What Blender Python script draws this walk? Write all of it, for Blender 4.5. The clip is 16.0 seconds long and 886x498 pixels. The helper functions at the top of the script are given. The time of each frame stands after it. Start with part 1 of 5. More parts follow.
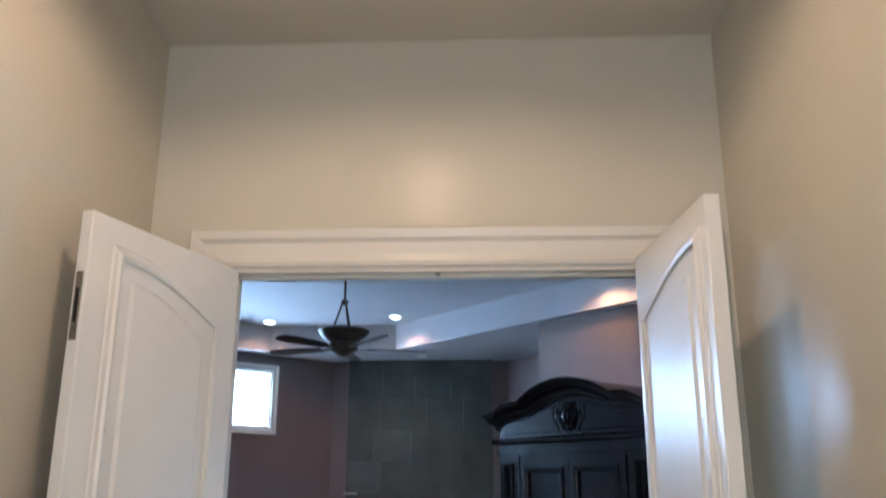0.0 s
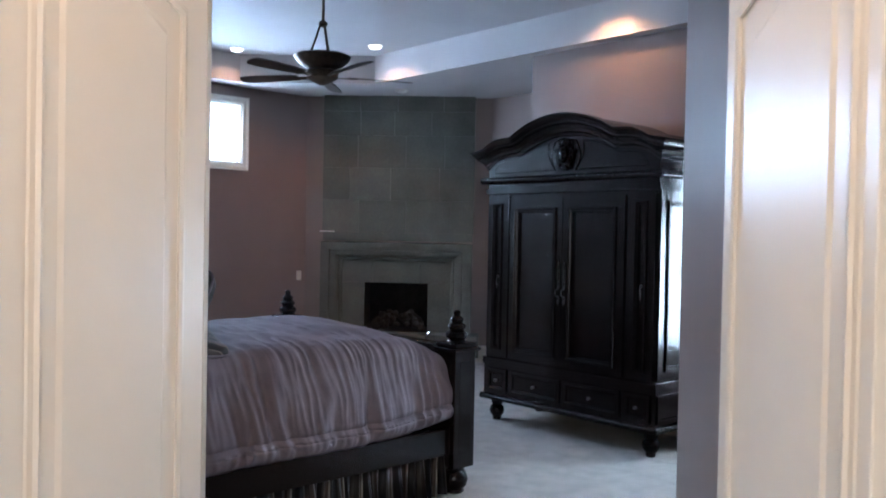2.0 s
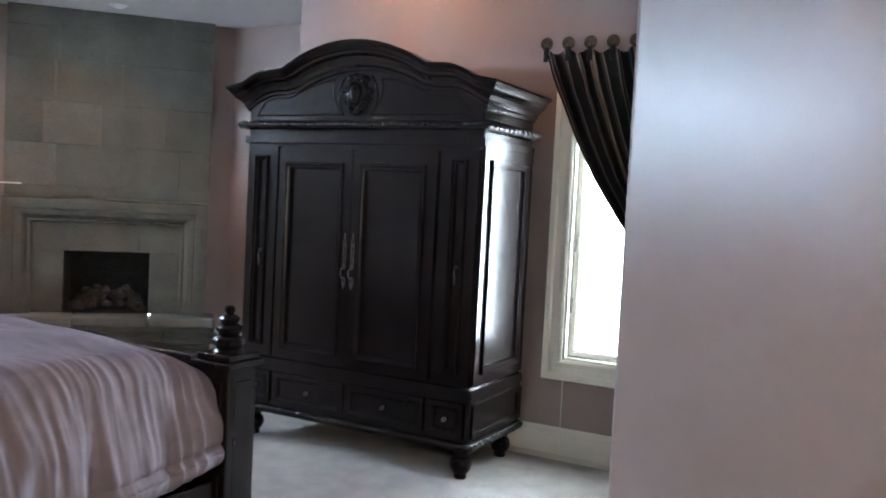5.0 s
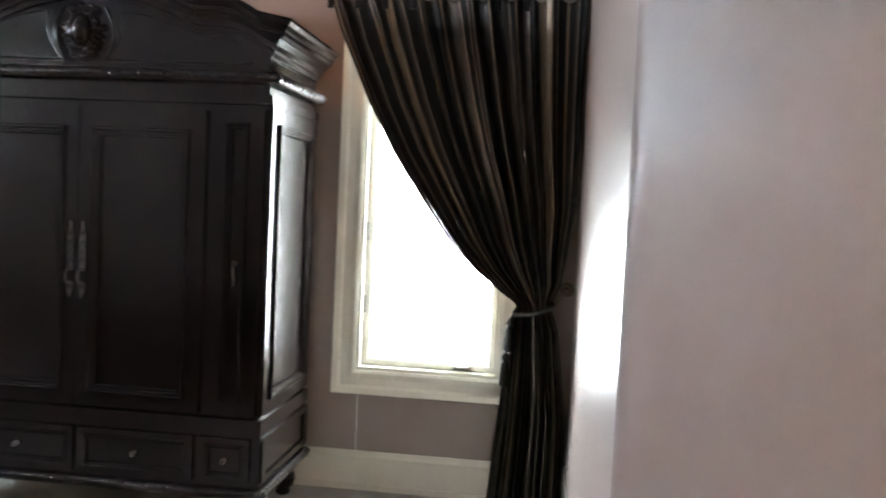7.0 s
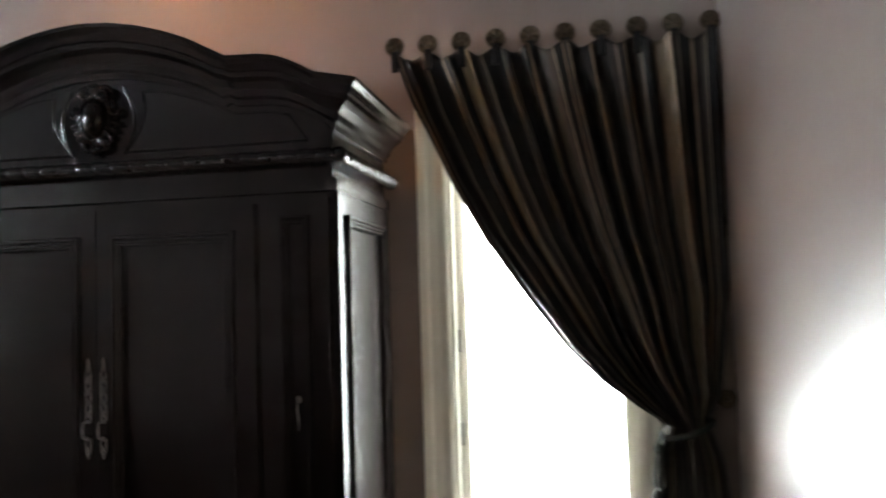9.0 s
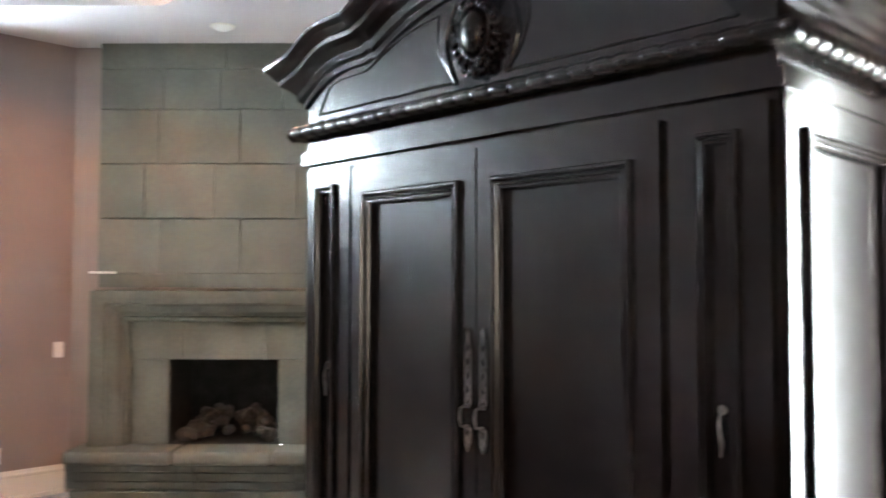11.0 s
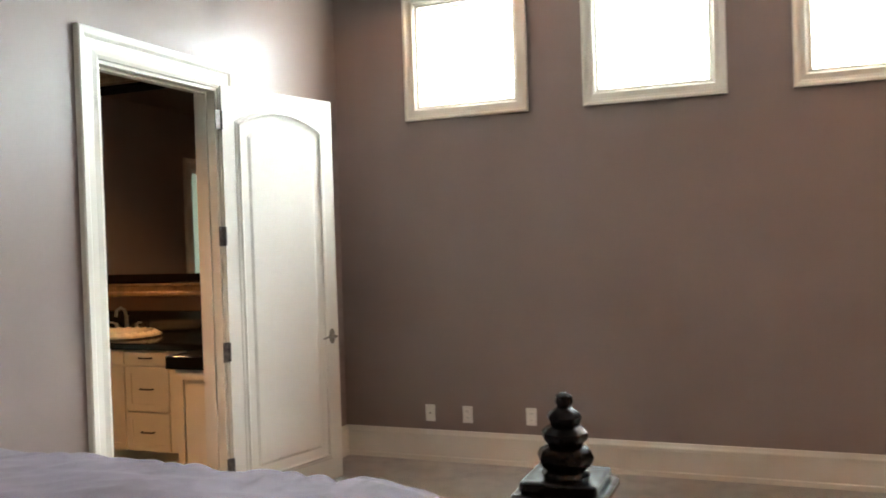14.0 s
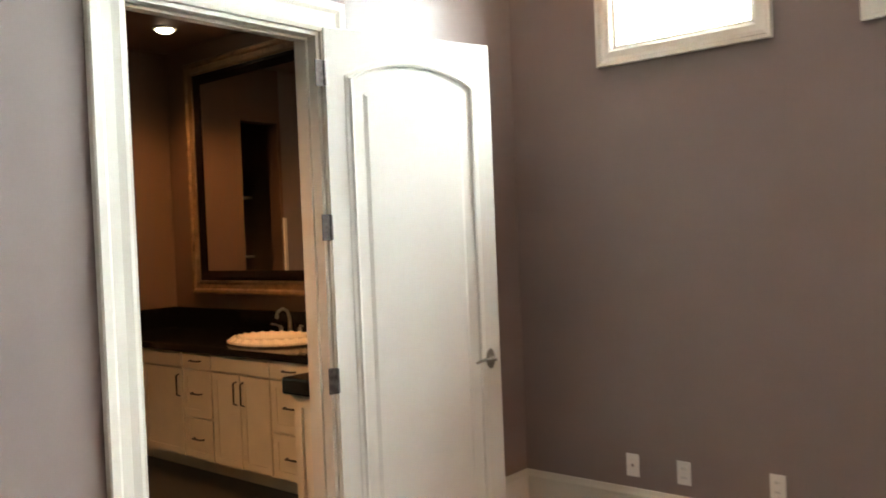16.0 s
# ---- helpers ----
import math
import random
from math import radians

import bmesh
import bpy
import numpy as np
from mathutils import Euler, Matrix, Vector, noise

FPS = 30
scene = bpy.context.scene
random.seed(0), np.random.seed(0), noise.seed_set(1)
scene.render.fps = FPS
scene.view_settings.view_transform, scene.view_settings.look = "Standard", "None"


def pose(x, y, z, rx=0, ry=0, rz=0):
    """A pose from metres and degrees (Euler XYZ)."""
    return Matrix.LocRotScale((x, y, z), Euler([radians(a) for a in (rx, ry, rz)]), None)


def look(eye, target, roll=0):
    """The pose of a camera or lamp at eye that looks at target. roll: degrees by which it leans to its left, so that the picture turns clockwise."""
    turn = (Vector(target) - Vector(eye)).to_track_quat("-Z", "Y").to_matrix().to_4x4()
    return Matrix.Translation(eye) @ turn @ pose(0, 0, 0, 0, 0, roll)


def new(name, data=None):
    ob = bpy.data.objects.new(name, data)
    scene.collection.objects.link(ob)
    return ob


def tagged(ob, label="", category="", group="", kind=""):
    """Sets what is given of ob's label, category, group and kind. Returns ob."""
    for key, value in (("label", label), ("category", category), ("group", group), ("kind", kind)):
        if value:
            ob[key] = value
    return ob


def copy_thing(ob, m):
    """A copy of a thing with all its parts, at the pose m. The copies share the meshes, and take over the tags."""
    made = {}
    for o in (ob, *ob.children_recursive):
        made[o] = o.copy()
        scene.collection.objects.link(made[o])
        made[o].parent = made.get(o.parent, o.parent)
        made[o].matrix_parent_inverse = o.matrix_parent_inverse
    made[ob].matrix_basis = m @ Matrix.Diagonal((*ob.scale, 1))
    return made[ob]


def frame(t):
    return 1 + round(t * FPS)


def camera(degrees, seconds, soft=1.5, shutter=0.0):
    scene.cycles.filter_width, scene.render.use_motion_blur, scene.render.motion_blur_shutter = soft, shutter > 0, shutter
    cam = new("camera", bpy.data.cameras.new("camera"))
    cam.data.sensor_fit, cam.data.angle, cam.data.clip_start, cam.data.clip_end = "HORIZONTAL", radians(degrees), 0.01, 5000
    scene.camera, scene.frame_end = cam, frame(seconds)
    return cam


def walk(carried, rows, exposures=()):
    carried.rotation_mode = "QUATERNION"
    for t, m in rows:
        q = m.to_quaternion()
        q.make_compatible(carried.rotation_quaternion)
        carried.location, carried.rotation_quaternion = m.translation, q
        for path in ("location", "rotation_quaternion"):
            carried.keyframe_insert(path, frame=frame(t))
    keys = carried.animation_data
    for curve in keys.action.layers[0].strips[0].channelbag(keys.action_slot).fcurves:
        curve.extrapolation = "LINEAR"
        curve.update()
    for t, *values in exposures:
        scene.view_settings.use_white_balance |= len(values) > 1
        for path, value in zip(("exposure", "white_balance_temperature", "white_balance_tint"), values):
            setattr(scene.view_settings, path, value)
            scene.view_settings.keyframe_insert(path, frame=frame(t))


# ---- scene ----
cam = camera(55.3, 16.0, soft=1.75, shutter=0.5)
PATH = [
    (0, (-2.947, -3.684, 1.651), (-1.723, -2.202, 2.205), 0.2),
    (0.5, (-2.91, -3.557, 1.652), (-1.634, -2.066, 2.037), 0.4),
    (1, (-2.88, -3.415, 1.653), (-1.552, -1.934, 1.866), 0.1),
    (1.5, (-2.819, -3.274, 1.637), (-1.481, -1.789, 1.696), 0.1),
    (2, (-2.697, -3.094, 1.628), (-1.359, -1.609, 1.593), 1.1),
    (2.5, (-2.606, -2.858, 1.626), (-1.22, -1.42, 1.524), 1.8),
    (3, (-2.518, -2.601, 1.65), (-1.027, -1.275, 1.515), 0.7),
    (3.5, (-2.422, -2.393, 1.634), (-0.838, -1.18, 1.498), 0.9),
    (3.7, (-2.363, -2.3, 1.636), (-0.747, -1.13, 1.504), 1.3),
    (5.8, (-1.515, -1.343, 1.613), (0.33, -0.578, 1.522), 2.8),
    (6.2, (-1.4, -1.168, 1.614), (0.493, -0.532, 1.518), 2.5),
    (6.5, (-1.278, -1.051, 1.591), (0.65, -0.531, 1.487), 2.6),
    (7, (-1.076, -0.827, 1.576), (0.906, -0.581, 1.473), 2.7),
    (7.5, (-0.878, -0.638, 1.564), (1.12, -0.583, 1.505), 1.3),
    (8, (-0.685, -0.493, 1.583), (1.314, -0.518, 1.609), -0.7),
    (10.3, (0.501, -0.416, 1.574), (2.136, 0.725, 1.723), 0.2),
    (10.5, (0.594, -0.403, 1.56), (2.168, 0.826, 1.683), 0.5),
    (11, (0.791, -0.358, 1.552), (2.19, 1.069, 1.637), 0.1),
    (11.5, (0.983, -0.297, 1.588), (2.029, 1.407, 1.645), -1.1),
    (12, (1.136, -0.246, 1.567), (1.68, 1.678, 1.611), -0.2),
    (12.5, (1.244, -0.041, 1.549), (1.41, 1.952, 1.536), -0.9),
    (13, (1.332, 0.214, 1.559), (1.154, 2.206, 1.514), -2.3),
    (13.5, (1.42, 0.476, 1.563), (0.862, 2.397, 1.531), -1.6),
    (14, (1.438, 0.776, 1.54), (0.7, 2.635, 1.514), -1.9),
    (14.5, (1.417, 1.12, 1.552), (0.538, 2.917, 1.516), -2.4),
    (15, (1.386, 1.556, 1.532), (0.361, 3.272, 1.485), -1.9),
    (15.5, (1.355, 1.963, 1.529), (0.181, 3.582, 1.484), -2.1),
    (16, (1.239, 2.331, 1.546), (-0.06, 3.851, 1.509), -2.4),
]
EXPOSURES = [
    (0.0, -0.57, 4700, 7), (1.0, -0.42, 4950, 9), (2.0, -0.15, 5150, 11), (3.7, 0.18, 5250, 12), (5.8, 0.65, 6150, 11), (7.0, 0.80, 6500, 10), (7.5, 0.2, 6750, 8), (8.0, -0.36, 7000, 8),
    (10.3, 1.15, 6450, 10), (11.0, 1.45, 6450, 10), (11.5, 1.8, 6500, 10), (12.0, 1.35, 6650, 9), (12.5, 0.72, 6850, 7), (13.0, 0.42, 7050, 7), (14.0, 0.40, 7250, 7), (16.0, 0.42, 7400, 7),
]
walk(cam, [(t, look(eye, target, roll)) for t, eye, target, roll in PATH], EXPOSURES)

# ---- world, sun and large lights ----
world = bpy.data.worlds.new("world")
scene.world = world
world.use_nodes = True
wn = world.node_tree
sky = wn.nodes.new("ShaderNodeTexSky")
sky.sky_type, sky.sun_disc = "NISHITA", False
sky.sun_elevation, sky.sun_rotation = radians(50), radians(200)
wn.nodes["Background"].inputs["Strength"].default_value = 0.12
wn.links.new(sky.outputs["Color"], wn.nodes["Background"].inputs["Color"])

sun = new("sun", bpy.data.lights.new("sun", "SUN"))
sun.data.energy, sun.data.angle, sun.data.color = 2.5, radians(0.5), (1.0, 0.95, 0.88)
sun.matrix_world = look((0, 0, 10), (2.2, 6.0, 0))


def window_or_fill_lamp(place, target, w, h, watts, color=(0.9, 0.96, 1.0)):
    lamp = new("window_or_fill_light", bpy.data.lights.new("window_or_fill_light", "AREA"))
    lamp.data.shape, lamp.data.size, lamp.data.size_y = "RECTANGLE", w, h
    lamp.data.energy, lamp.data.color = watts, color
    lamp.matrix_world = look(place, target)
    return lamp


NORTH_WINDOWS = (-0.506, 0.738, 1.983)
for wx in NORTH_WINDOWS:
    window_or_fill_lamp((wx, 7.25, 4.05), (wx, 4.2, 0.6), 1.30, 1.00, 120, (0.76, 0.89, 1.0))
    window_or_fill_lamp((wx, 6.50, 2.86), (wx, 2.4, 1.5), 0.68, 0.50, 46, (0.68, 0.86, 1.0))
window_or_fill_lamp((3.66, -0.22, 1.62), (0, -0.02, 1.1), 0.78, 1.80, 122, (0.92, 1.0, 0.95))


def downlamp(x, y, z, watts, color=(1.0, 0.62, 0.36), cone=105, blend=0.9):
    lamp = new("downlight_or_fill_bulb", bpy.data.lights.new("downlight_or_fill_bulb", "SPOT"))
    lamp.data.energy, lamp.data.color = watts, color
    lamp.data.spot_size, lamp.data.spot_blend, lamp.data.shadow_soft_size = radians(cone), blend, 0.05
    lamp.matrix_world = look((x, y, z), (x, y, z - 1))
    return lamp


CEILING = 3.36
TRAY = 3.68
BEDROOM_CANS = ((2.96, 4.36), (3.02, 1.33), (1.96, 5.62), (-0.55, 5.62))
for cx, cy in BEDROOM_CANS:
    downlamp(cx, cy, TRAY - 0.05, 50 if cx > 2.5 else 15, (1.0, 0.43, 0.16), 142, 0.45)
BATH_CANS = ((-4.20, 5.72), (-3.05, 5.72), (-2.40, 3.60))
for cx, cy in BATH_CANS:
    downlamp(cx, cy, 3.05, 84 if cy > 5 else 160, (1.0, 0.52, 0.25), 120, 0.8)

# ---- materials ----
def material(name, color, rough=0.6, vary=0.12, scale=6.0, bump=0.0, bump_scale=60.0, metal=0.0, coat=0.0, second=None, stretch=(1, 1, 1), sheen=0.0, ior=1.45):
    """Two scales of colour variation and a fine relief on object space."""
    m = bpy.data.materials.new(name)
    m.use_nodes = True
    n, l = m.node_tree.nodes, m.node_tree.links
    b = n["Principled BSDF"]
    b.inputs["Roughness"].default_value, b.inputs["Metallic"].default_value = rough, metal
    b.inputs["Coat Weight"].default_value, b.inputs["IOR"].default_value = coat, ior
    b.inputs["Coat Roughness"].default_value = 0.15
    b.inputs["Sheen Weight"].default_value = sheen
    geo = n.new("ShaderNodeTexCoord")
    mp = n.new("ShaderNodeMapping")
    mp.inputs["Scale"].default_value = stretch
    l.new(geo.outputs["Object"], mp.inputs["Vector"])
    big = n.new("ShaderNodeTexNoise")
    big.inputs["Scale"].default_value, big.inputs["Detail"].default_value = scale, 5
    fine = n.new("ShaderNodeTexNoise")
    fine.inputs["Scale"].default_value, fine.inputs["Detail"].default_value = bump_scale, 4
    for t in (big, fine):
        l.new(mp.outputs["Vector"], t.inputs["Vector"])
    ramp = n.new("ShaderNodeValToRGB")
    lo, hi = [c * (1 - vary) for c in color], [min(1, c * (1 + vary)) for c in (second or color)]
    ramp.color_ramp.elements[0].position, ramp.color_ramp.elements[1].position = 0.3, 0.7
    ramp.color_ramp.elements[0].color, ramp.color_ramp.elements[1].color = (*lo, 1), (*hi, 1)
    l.new(big.outputs["Fac"], ramp.inputs["Fac"])
    mix = n.new("ShaderNodeMixRGB")
    mix.blend_type = "OVERLAY"
    mix.inputs["Fac"].default_value = min(0.5, vary * 2)
    l.new(ramp.outputs["Color"], mix.inputs[1])
    l.new(fine.outputs["Color"], mix.inputs[2])
    sat = n.new("ShaderNodeRGBToBW")
    l.new(fine.outputs["Color"], sat.inputs["Color"])
    l.new(sat.outputs["Val"], mix.inputs[2])
    l.new(mix.outputs["Color"], b.inputs["Base Color"])
    if bump:
        bp = n.new("ShaderNodeBump")
        bp.inputs["Strength"].default_value, bp.inputs["Distance"].default_value = bump, 0.01
        l.new(fine.outputs["Fac"], bp.inputs["Height"])
        l.new(bp.outputs["Normal"], b.inputs["Normal"])
    return m


def glow(name, color, strength):
    m = bpy.data.materials.new(name)
    m.use_nodes = True
    b = m.node_tree.nodes["Principled BSDF"]
    b.inputs["Base Color"].default_value = (*color, 1)
    b.inputs["Emission Color"].default_value = (*color, 1)
    b.inputs["Emission Strength"].default_value = strength
    return m


TAUPE = material("taupe_paint", (0.243, 0.196, 0.178), 0.30, 0.04, 1.5, 0.06, 260, ior=1.34)
# taupe bathroom walls, with the warm dim lamplight put into the brown colour
BATH_PAINT = material("lamp_warmed_bath_paint", (0.150, 0.088, 0.055), 0.5, 0.04, 1.5, 0.06, 260)
CREAM = material("cream_paint", (0.60, 0.57, 0.47), 0.22, 0.03, 1.5, 0.05, 260, ior=1.20)
WHITE_CEIL = material("ceiling_paint", (0.50, 0.48, 0.48), 0.7, 0.03, 2.0, 0.08, 220)
TRIM = material("white_trim_paint", (0.72, 0.69, 0.61), 0.30, 0.03, 3.0, 0.02, 90)
DOOR_WHITE = material("white_door_paint", (0.77, 0.755, 0.70), 0.28, 0.03, 3.0, 0.03, 120)
CARPET = material("beige_carpet", (0.40, 0.372, 0.333), 0.95, 0.16, 7.0, 0.9, 420, sheen=0.3)
BATH_FLOOR = material("dark_tile_floor", (0.010, 0.009, 0.008), 0.35, 0.3, 4.0, 0.05, 60)
STONE = material("green_grey_stone", (0.086, 0.094, 0.079), 0.75, 0.17, 2.2, 0.3, 38, second=(0.106, 0.111, 0.092))
STONE_PALE = material("buff_stone", (0.122, 0.124, 0.106), 0.75, 0.17, 3.0, 0.3, 40)
SOOT = material("sooted_firebrick", (0.02, 0.019, 0.018), 0.9, 0.4, 8.0, 0.5, 40)
EMBER = material("pale_lava_rock", (0.040, 0.034, 0.029), 0.9, 0.5, 14.0, 0.8, 60)
EBONY = material("ebony_stained_wood", (0.0052, 0.0033, 0.0030), 0.22, 0.3, 5.0, 0.010, 40, ior=1.34, stretch=(6, 6, 0.6))
EBONY_EDGE = material("worn_ebony_carving", (0.006, 0.0040, 0.0035), 0.26, 0.5, 18.0, 0.03, 70, ior=1.30)
BRONZE = material("dark_bronze", (0.09, 0.07, 0.05), 0.35, 0.3, 20.0, 0.1, 90, metal=0.9)
PEWTER = material("antique_pewter", (0.30, 0.28, 0.25), 0.35, 0.25, 30.0, 0.1, 120, metal=0.95)
OLD_PEWTER = material("tarnished_pewter", (0.125, 0.112, 0.108), 0.40, 0.45, 40.0, 0.15, 140, metal=0.85)
SATIN = material("silver_mauve_satin", (0.180, 0.160, 0.184), 0.60, 0.10, 9.0, 0.10, 160, ior=1.08)
SKIRT = material("dark_olive_satin", (0.016, 0.018, 0.018), 0.45, 0.4, 14.0, 0.1, 120, stretch=(9, 9, 0.4), second=(0.055, 0.055, 0.048), ior=1.3)
CORD = material("black_braided_cord", (0.016, 0.017, 0.015), 0.8, 0.3, 40.0, 0.2, 160, ior=1.2)
PLASTIC = material("white_plastic", (0.75, 0.73, 0.68), 0.35, 0.02, 5.0)
GRANITE = material("black_granite", (0.006, 0.0055, 0.005), 0.12, 0.6, 60.0, 0.0, 200)
CABINET = material("cream_cabinet_paint", (0.78, 0.71, 0.57), 0.4, 0.05, 4.0, 0.03, 90)
GILT = material("antique_gold_frame", (0.22, 0.135, 0.070), 0.4, 0.25, 16.0, 0.08, 80, metal=0.3)
BASIN = material("ivory_glazed_ceramic", (0.72, 0.62, 0.48), 0.12, 0.04, 6.0, coat=0.5)
CAN_GLOW = glow("lamp_lens", (1.0, 0.86, 0.68), 9.0)
LENS_OFF = material("frosted_lens", (0.8, 0.8, 0.78), 0.4, 0.03, 5.0)
PANE = bpy.data.materials.new("window_glass")
PANE.use_nodes = True
PANE.node_tree.nodes["Principled BSDF"].inputs["Transmission Weight"].default_value = 1.0
PANE.node_tree.nodes["Principled BSDF"].inputs["Roughness"].default_value = 0.0
PANE.node_tree.nodes["Principled BSDF"].inputs["IOR"].default_value = 1.05
MIRROR = bpy.data.materials.new("mirror_silver")
MIRROR.use_nodes = True
MIRROR.node_tree.nodes["Principled BSDF"].inputs["Metallic"].default_value = 1.0
MIRROR.node_tree.nodes["Principled BSDF"].inputs["Roughness"].default_value = 0.02
MIRROR.node_tree.nodes["Principled BSDF"].inputs["Base Color"].default_value = (0.8, 0.8, 0.8, 1)

def stripe_material(name="striped_satin", pale=(0.17, 0.13, 0.092), thread=(0.18, 0.152, 0.12)):
    m = bpy.data.materials.new(name)
    m.use_nodes = True
    n, l = m.node_tree.nodes, m.node_tree.links
    b = n["Principled BSDF"]
    b.inputs["Roughness"].default_value = 0.48
    b.inputs["IOR"].default_value = 1.28
    b.inputs["Sheen Weight"].default_value = 0.0
    uv = n.new("ShaderNodeUVMap")
    sep = n.new("ShaderNodeSeparateXYZ")
    l.new(uv.outputs["UV"], sep.inputs["Vector"])
    mul = n.new("ShaderNodeMath")
    mul.operation = "MULTIPLY"
    mul.inputs[1].default_value = 10.0
    l.new(sep.outputs["X"], mul.inputs[0])
    fr = n.new("ShaderNodeMath")
    fr.operation = "FRACT"
    l.new(mul.outputs[0], fr.inputs[0])
    ramp = n.new("ShaderNodeValToRGB")
    ramp.color_ramp.interpolation = "CONSTANT"
    e = ramp.color_ramp.elements
    cols = ((0.0, (0.004, 0.004, 0.005)), (0.29, pale), (0.39, (0.012, 0.009, 0.008)), (0.62, (0.050, 0.042, 0.036)), (0.74, thread), (0.795, (0.004, 0.004, 0.004)))
    e[0].position, e[0].color = 0.0, (*cols[0][1], 1)
    e[1].position, e[1].color = cols[1][0], (*cols[1][1], 1)
    for p, c in cols[2:]:
        k = e.new(p)
        k.color = (*c, 1)
    l.new(fr.outputs[0], ramp.inputs["Fac"])
    nz = n.new("ShaderNodeTexNoise")
    nz.inputs["Scale"].default_value = 240
    bp = n.new("ShaderNodeBump")
    bp.inputs["Strength"].default_value = 0.1
    l.new(nz.outputs["Fac"], bp.inputs["Height"])
    l.new(bp.outputs["Normal"], b.inputs["Normal"])
    l.new(ramp.outputs["Color"], b.inputs["Base Color"])
    return m


STRIPES = stripe_material()
SKIRT_STRIPES = stripe_material("dull_striped_satin", (0.030, 0.030, 0.026), (0.17, 0.165, 0.14))

# ---- builders ----
def link(name, bm, mat, parent=None, label="", smooth=False, m=None):
    bmesh.ops.recalc_face_normals(bm, faces=bm.faces[:])
    me = bpy.data.meshes.new(name)
    bm.to_mesh(me)
    bm.free()
    for k in (mat if isinstance(mat, (list, tuple)) else [mat]):
        me.materials.append(k)
    if smooth:
        me.shade_smooth()
        me.set_sharp_from_angle(angle=radians(40))
    ob = new(name, me)
    if parent:
        ob.parent = parent
    if m is not None:
        ob.matrix_local = m
    if label:
        tagged(ob, label)
    return ob


def part(name, bm, mat, parent, label="", smooth=False, m=None):
    return link(name, bm, mat, parent, label, smooth, m)


def thing(name, m, label, category, group="", kind=""):
    ob = new(name)
    ob.empty_display_size = 0.1
    ob.matrix_world = m
    return tagged(ob, label, category, group, kind)


def box(bm, lo, hi, bevel=0.0, seg=1):
    r = bmesh.ops.create_cube(bm, size=1)
    v = r["verts"]
    for p in v:
        p.co = Vector([lo[i] + (p.co[i] + 0.5) * (hi[i] - lo[i]) for i in range(3)])
    if bevel:
        e = list({e for p in v for e in p.link_edges})
        bmesh.ops.bevel(bm, geom=e, offset=bevel, segments=seg, affect="EDGES", profile=0.5)
    return bm


def boxed(lo, hi, bevel=0.0, seg=1):
    return box(bmesh.new(), lo, hi, bevel, seg)


def lathe(profile, n=24, bm=None, centre=(0, 0, 0)):
    """Turns (radius, z) pairs about the z axis."""
    bm = bm or bmesh.new()
    rings = []
    for r, z in profile:
        if r < 1e-5:
            rings.append([bm.verts.new((centre[0], centre[1], centre[2] + z))])
        else:
            rings.append([bm.verts.new((centre[0] + r * math.cos(2 * math.pi * i / n), centre[1] + r * math.sin(2 * math.pi * i / n), centre[2] + z)) for i in range(n)])
    for a, b in zip(rings, rings[1:]):
        for i in range(n):
            j = (i + 1) % n
            q = [a[i % len(a)], a[j % len(a)], b[j % len(b)], b[i % len(b)]]
            q = list(dict.fromkeys(q))
            if len(q) > 2:
                bm.faces.new(q)
    for r in (rings[0], rings[-1]):
        if len(r) > 2:
            bm.faces.new(r)
    return bm


def tube(points, r, n=8, bm=None, closed=False):
    bm = bm or bmesh.new()
    pts = [Vector(p) for p in points]
    rings = []
    for i, p in enumerate(pts):
        a = pts[i - 1] if i or closed else p
        b = pts[(i + 1) % len(pts)] if i < len(pts) - 1 or closed else p
        t = (b - a).normalized()
        u = t.orthogonal().normalized() if not rings else (pu - t * pu.dot(t)).normalized()
        pu = u
        w = t.cross(u)
        rr = r[i] if isinstance(r, (list, tuple)) else r
        rings.append([bm.verts.new(p + rr * (math.cos(2 * math.pi * k / n) * u + math.sin(2 * math.pi * k / n) * w)) for k in range(n)])
    pairs = list(zip(rings, rings[1:])) + ([(rings[-1], rings[0])] if closed else [])
    for a, b in pairs:
        for k in range(n):
            bm.faces.new((a[k], a[(k + 1) % n], b[(k + 1) % n], b[k]))
    if not closed:
        bm.faces.new(rings[0])
        bm.faces.new(rings[-1])
    return bm


def sweep(profile, path, closed=False, bm=None):
    """A moulding: profile of (out, up) pairs along path of (x, y) with mitred corners; out is to the left of the way."""
    bm = bm or bmesh.new()
    pts = [Vector(p) for p in path]
    n = len(pts)
    rings = []
    for i in range(n):
        d0 = (pts[i] - pts[i - 1]).normalized() if i or closed else None
        d1 = (pts[(i + 1) % n] - pts[i]).normalized() if i < n - 1 or closed else None
        d0, d1 = d0 or d1, d1 or d0
        n0, n1 = Vector((-d0.y, d0.x)), Vector((-d1.y, d1.x))
        k = (n0 + n1)
        k = k / max(0.2, k.dot(n0))
        rings.append([bm.verts.new((pts[i].x + k.x * o, pts[i].y + k.y * o, z)) for o, z in profile])
    m = len(profile)
    for a, b in list(zip(rings, rings[1:])) + ([(rings[-1], rings[0])] if closed else []):
        for k in range(m):
            bm.faces.new((a[k], a[(k + 1) % m], b[(k + 1) % m], b[k]))
    if not closed:
        bm.faces.new(rings[0])
        bm.faces.new(rings[-1][::-1])
    return bm


def upright(p0, p1, z=0.0):
    """A frame with x from p0 towards p1, y to the left of it and z up."""
    d = (Vector(p1) - Vector(p0)).normalized()
    return Matrix(((d.x, -d.y, 0, p0[0]), (d.y, d.x, 0, p0[1]), (0, 0, 1, z), (0, 0, 0, 1)))


